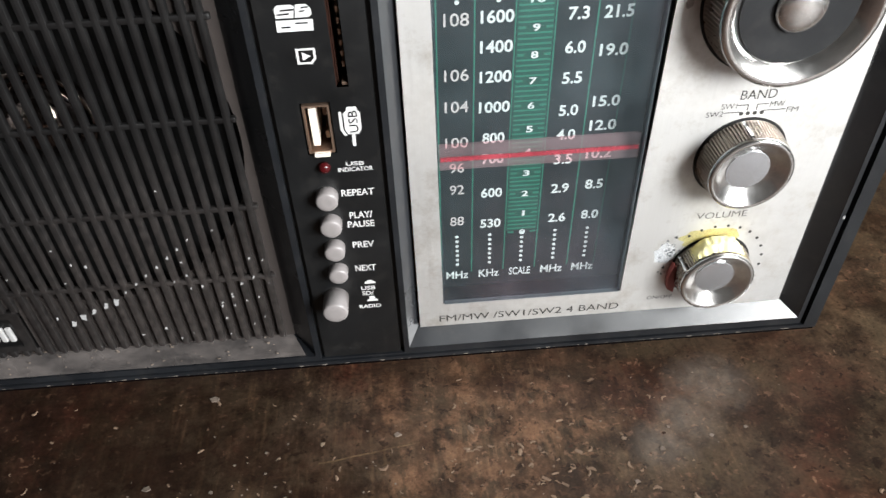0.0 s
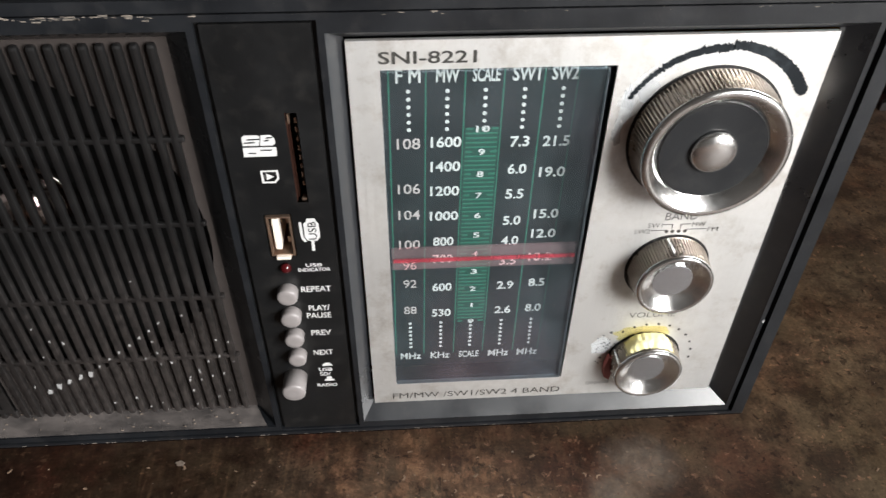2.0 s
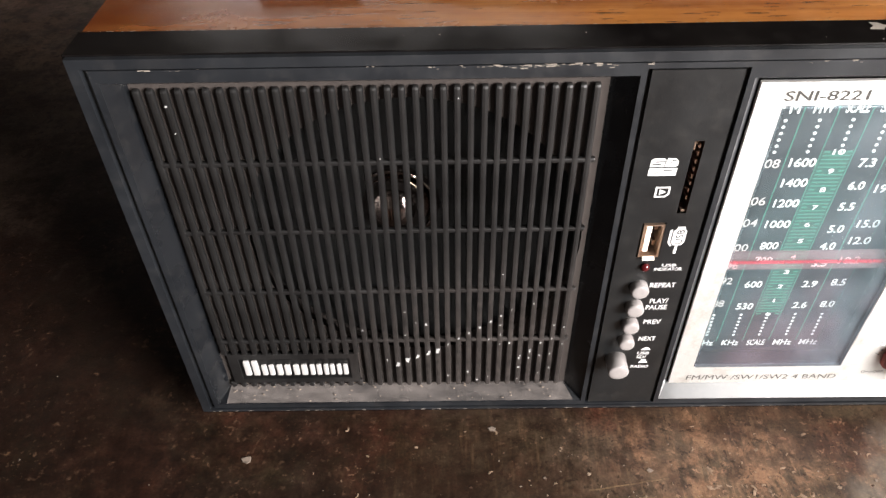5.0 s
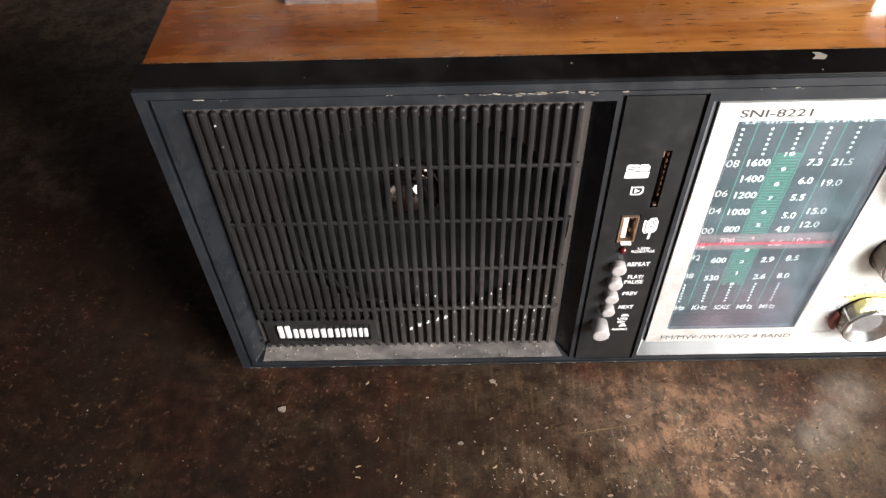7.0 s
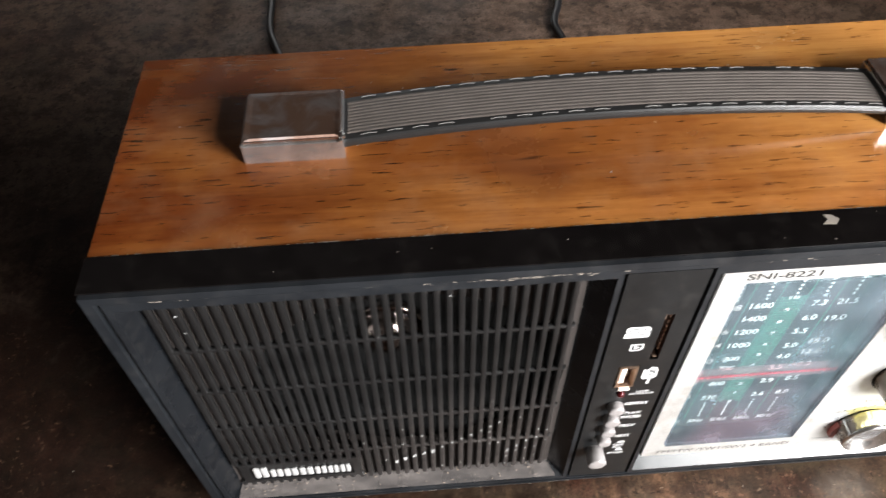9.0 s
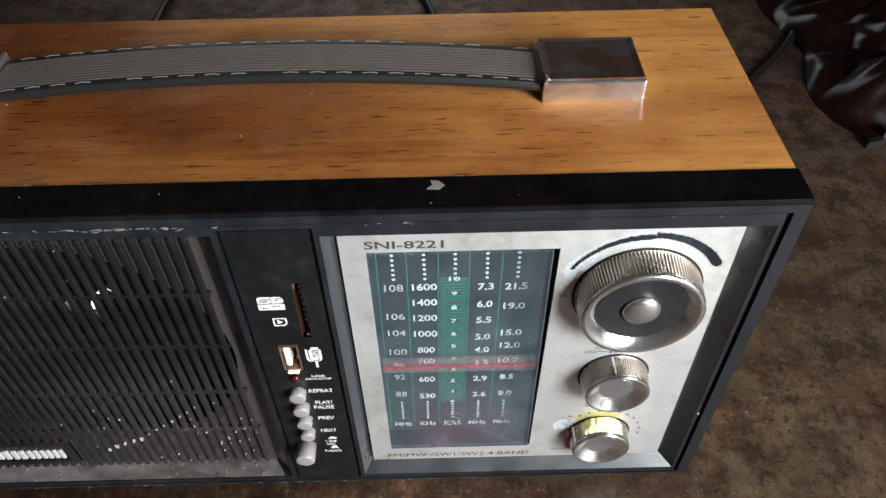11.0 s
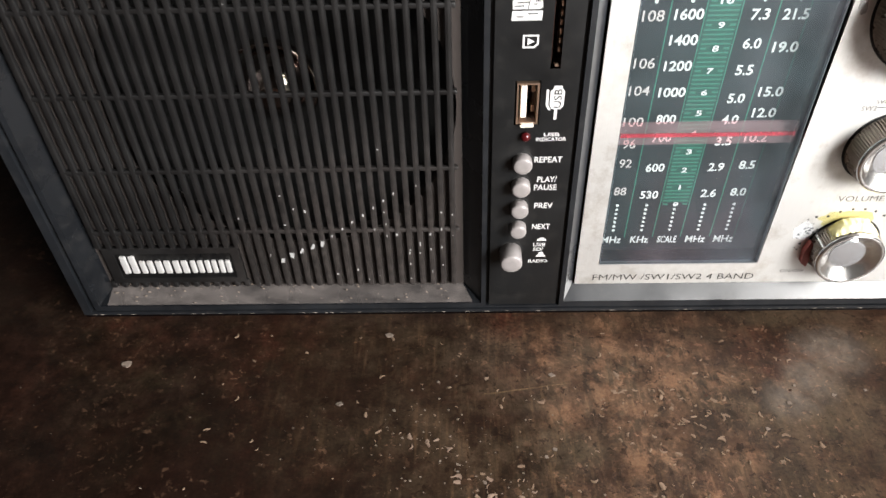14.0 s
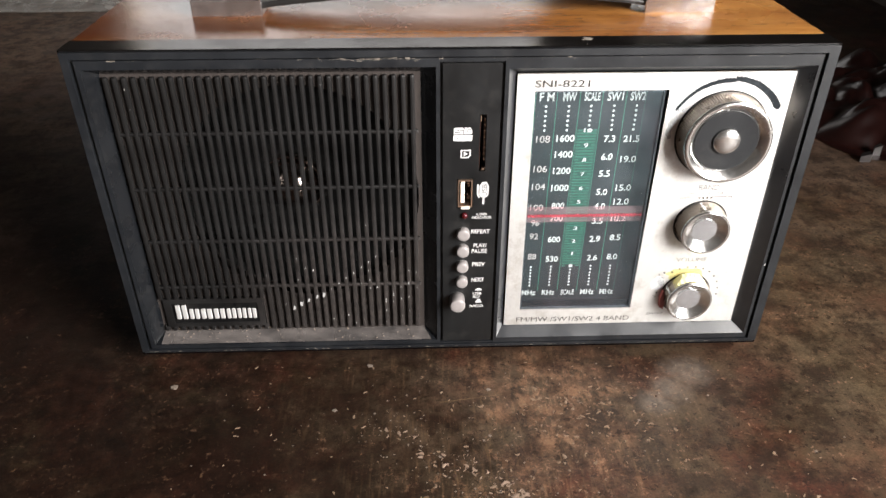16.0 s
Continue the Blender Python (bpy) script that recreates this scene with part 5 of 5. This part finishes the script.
# ---- things on the floor ----
def power_cord():
    pts = [(-0.06, 0.106, 0.02), (-0.075, 0.15, 0.004), (-0.11, 0.24, 0.003), (-0.142, 0.32, 0.003), (-0.152, 0.37, 0.003), (-0.14, 0.45, 0.003), (-0.06, 0.51, 0.003), (0.03, 0.46, 0.003),
           (0.062, 0.38, 0.003), (0.056, 0.33, 0.003), (0.09, 0.25, 0.003), (0.2, 0.24, 0.003), (0.29, 0.30, 0.003), (0.35, 0.40, 0.003), (0.40, 0.62, 0.003), (0.36, 0.95, 0.003), (0.2, 1.4, 0.003)]
    ob = thing("power_cord", (-0.06, 0.106, 0.0), "thin black rubber power cord lying loosely on the floor", "power cord")
    part("cord", tube(smooth_path(pts), 0.0026, 10), M_CORD, ob, smooth=True)
    part("plug", tube([(0.2, 1.4, 0.006), (0.19, 1.42, 0.007), (0.17, 1.45, 0.007)], 0.009, 12), M_CORD, ob)


def crumpled(cx, cy, rx, ry, h, seed, n=40):
    """A crumpled sheet: a low creased mound, thickest inside."""
    bm = bmesh.new()
    rows = []
    for j in range(n):
        row = []
        for i in range(n):
            u, v = 2 * i / (n - 1) - 1, 2 * j / (n - 1) - 1
            d = max(0.0, 1 - (abs(u) ** 3 + abs(v) ** 3))
            p = (u * 2.2 + seed, v * 2.2, seed * 1.7)
            z = h * (0.25 * d ** 0.5 + 0.75 * d ** 0.5 * abs(noise.noise(p)) * 1.6 + 0.25 * d * abs(noise.noise((p[0] * 3, p[1] * 3, 4))))
            k = 1 + 0.18 * noise.noise((u * 1.5, v * 1.5, seed + 9))
            row.append(bm.verts.new((cx + rx * u * k, cy + ry * v * k, z + 0.0006)))
        rows.append(row)
    for a, b in zip(rows, rows[1:]):
        for i in range(n - 1):
            bm.faces.new([a[i], a[i + 1], b[i + 1], b[i]])
    return bm


WORN = ((0.050, -0.030, 0.022, 0.014, 36, 0.0013), (0.076, -0.022, 0.018, 0.012, 26, 0.0013), (0.060, -0.062, 0.024, 0.014, 26, 0.0013), (0.022, -0.085, 0.022, 0.014, 26, 0.0014), (-0.032, -0.030, 0.030, 0.014, 20, 0.0010))
CURLS = (((-0.027, -0.046), (-0.010, -0.052), 14), ((-0.010, -0.060), (0.012, -0.074), 22), ((0.005, -0.062), (0.030, -0.080), 22), ((0.016, -0.082), (0.022, -0.094), 16), ((0.028, -0.079), (0.042, -0.096), 34))


def floor_litter():
    bag = thing("plastic_bag", (0.43, 0.32, 0.0), "crumpled dark maroon plastic bag lying on the floor", "bag")
    part("bag_body", crumpled(0.445, 0.315, 0.125, 0.105, 0.042, 3, 80), M_BAG, bag, smooth=True)
    rnd = random.Random(4)
    for x, y, z, s in ((0.331, 0.216, 0.005, 0.004), (0.345, 0.226, 0.007, 0.003)):
        bm = bmesh.new()
        pts = [(x - s, y - s * 0.3, z), (x + s, y - s * 0.4, z + 0.002), (x + s * 0.8, y + s * 0.5, z + 0.003), (x - s * 0.7, y + s * 0.4, z + 0.001)]
        top = [bm.verts.new(p) for p in pts]
        low = [bm.verts.new((p[0], p[1], 0.0003)) for p in pts]
        bm.faces.new(top)
        bm.faces.new(low)
        for k in range(4):
            bm.faces.new([top[k], top[(k + 1) % 4], low[(k + 1) % 4], low[k]])
        part("foil_edge", bm, M_FOIL, bag, "shiny silver foil fold")
    scrap = thing("plastic_scrap", (-0.5, 0.66, 0.0), "crumpled milky plastic film scrap on the floor", "scrap")
    part("film", crumpled(-0.50, 0.70, 0.14, 0.05, 0.022, 7, 60), M_SCRAP, scrap)
    # crumbs and flakes
    def flake_bm(bm, x, y, s):
        a0 = rnd.random() * 6
        k = rnd.randint(4, 6)
        pts = [(x + s * rnd.uniform(0.6, 1.2) * math.cos(a0 + 6.283 * i / k), y + s * rnd.uniform(0.5, 1.0) * math.sin(a0 + 6.283 * i / k)) for i in range(k)]
        top = [bm.verts.new((px, py, s * rnd.uniform(0.1, 0.35) + 0.0001)) for px, py in pts]
        low = [bm.verts.new((px, py, 0.0)) for px, py in pts]
        bm.faces.new(top)
        for i in range(k):
            bm.faces.new([top[i], top[(i + 1) % k], low[(i + 1) % k], low[i]])
    bm = bmesh.new()
    trail = [(-0.028, -0.036), (-0.021, -0.045), (-0.008, -0.0575), (0.0067, -0.063), (0.016, -0.083), (0.021, -0.0905), (0.034, -0.084), (0.041, -0.093)]
    for x, y in trail:
        for _ in range(30):
            flake_bm(bm, x + rnd.gauss(0.004, 0.012), y + rnd.gauss(-0.004, 0.009), 0.0001 + 0.0004 * rnd.random() ** 2)
        flake_bm(bm, x + rnd.gauss(0, 0.003), y + rnd.gauss(0, 0.002), rnd.uniform(0.0005, 0.0009))
    for x, y, s in ((-0.0335, -0.0034, 0.0016), (-0.1274, -0.0158, 0.002), (-0.0487, -0.0334, 0.0013), (0.024, -0.022, 0.0014), (0.092, -0.044, 0.0009), (0.102, -0.034, 0.0010), (0.165, -0.065, 0.0009), (0.106, -0.027, 0.0007), (0.118, -0.031, 0.0008), (0.129, -0.029, 0.0008)):
        flake_bm(bm, x, y, s)
    for _ in range(200):
        flake_bm(bm, rnd.gauss(0.0, 0.13), rnd.uniform(-0.16, -0.003), 0.0001 + 0.0004 * rnd.random() ** 2)
    for _ in range(500):
        flake_bm(bm, rnd.uniform(-0.6, 0.7), rnd.uniform(-0.2, 0.8), rnd.uniform(0.0003, 0.0009) if rnd.random() < 0.25 else 0.0003)
    curl = bmesh.new()

    def curled(x, y, s):
        """A short bent flake of paint, a little raised along one edge."""
        a, bend, w = rnd.random() * 6.28, rnd.uniform(-1.2, 1.2), s * rnd.uniform(0.25, 0.6)
        rows = []
        for i in range(5):
            t = i / 4 - 0.5
            px, py = s * t * 2, bend * s * (t * t) * 2
            k = w * (1 - 1.2 * t * t) * rnd.uniform(0.7, 1.2)
            row = []
            for q, z in ((-k, 0.0001), (0.0, 0.0002 + 0.2 * w), (k, 0.00015 + 0.35 * w * rnd.random()), (k, 0.0), (-k, 0.0)):
                u, v = px, py + q
                row.append(curl.verts.new((x + u * math.cos(a) - v * math.sin(a), y + u * math.sin(a) + v * math.cos(a), z)))
            rows.append(row)
        for p, q in zip(rows, rows[1:]):
            for i in range(5):
                curl.faces.new([p[i], p[(i + 1) % 5], q[(i + 1) % 5], q[i]])

    for cx, cy, sx, sy, count, size in ((0.036, -0.098, 0.016, 0.012, 70, 0.0018), (0.068, -0.035, 0.016, 0.014, 60, 0.0016), (0.045, -0.05, 0.02, 0.02, 40, 0.0014), (-0.03, -0.03, 0.05, 0.02, 34, 0.0013), (0.1, -0.07, 0.06, 0.03, 40, 0.0013), (0.0, -0.07, 0.04, 0.02, 30, 0.0013)):
        for _ in range(count):
            curled(rnd.gauss(cx, sx), min(-0.003, rnd.gauss(cy, sy)), size * 0.28 / rnd.uniform(0.3, 1.0))
    worn = bmesh.new()
    for cx, cy, sx, sy, count, size in WORN:
        for _ in range(count):
            x, y = rnd.gauss(cx, sx), min(-0.002, rnd.gauss(cy, sy))
            s, turn, long = size * (0.25 + 0.75 * rnd.random() ** 2), rnd.random() * 6.283, rnd.uniform(0.35, 0.9)
            k = rnd.randint(9, 14)
            ring = []
            for i in range(k):
                a, r = 6.283 * i / k, s * rnd.uniform(0.45, 1.15)
                u, v = r * math.cos(a), r * long * math.sin(a)
                ring.append((x + u * math.cos(turn) - v * math.sin(turn), y + u * math.sin(turn) + v * math.cos(turn)))
            low = [worn.verts.new((px, py, 0.0)) for px, py in ring]
            top = [worn.verts.new((x + (px - x) * 0.9, y + (py - y) * 0.9, 0.00006 + 0.0001 * rnd.random())) for px, py in ring]
            worn.faces.new(top)
            for i in range(k):
                worn.faces.new([low[i], low[(i + 1) % k], top[(i + 1) % k], top[i]])
    tagged(part("worn_patches", worn, M_PATCH), "tan and red brown worn spots in the floor paint", "worn paint", kind="stuff")
    tan_curl, curl = curl, bmesh.new()
    for (xa, ya), (xb, yb), count in CURLS:
        for _ in range(count):
            t = rnd.random()
            curled(xa + (xb - xa) * t + rnd.gauss(0, 0.0022), ya + (yb - ya) * t + rnd.gauss(0, 0.0016), (0.00035 + 0.0009 * rnd.random() ** 2) * (1.5 if xa > 0.015 else 1.0))
    tagged(part("pale_curls", curl, M_CURL), "pale curled chips of old paint in a broken trail", "paint chips", kind="stuff")
    curl = tan_curl
    tagged(part("paint_flakes", curl, M_TANFLAKE), "curled tan flakes of old floor paint", "paint flakes", kind="stuff")
    tagged(part("floor_crumbs", bm, M_CRUMB), "pale crumbs and flakes scattered over the dark floor", "crumbs", kind="stuff")


power_cord()
floor_litter()
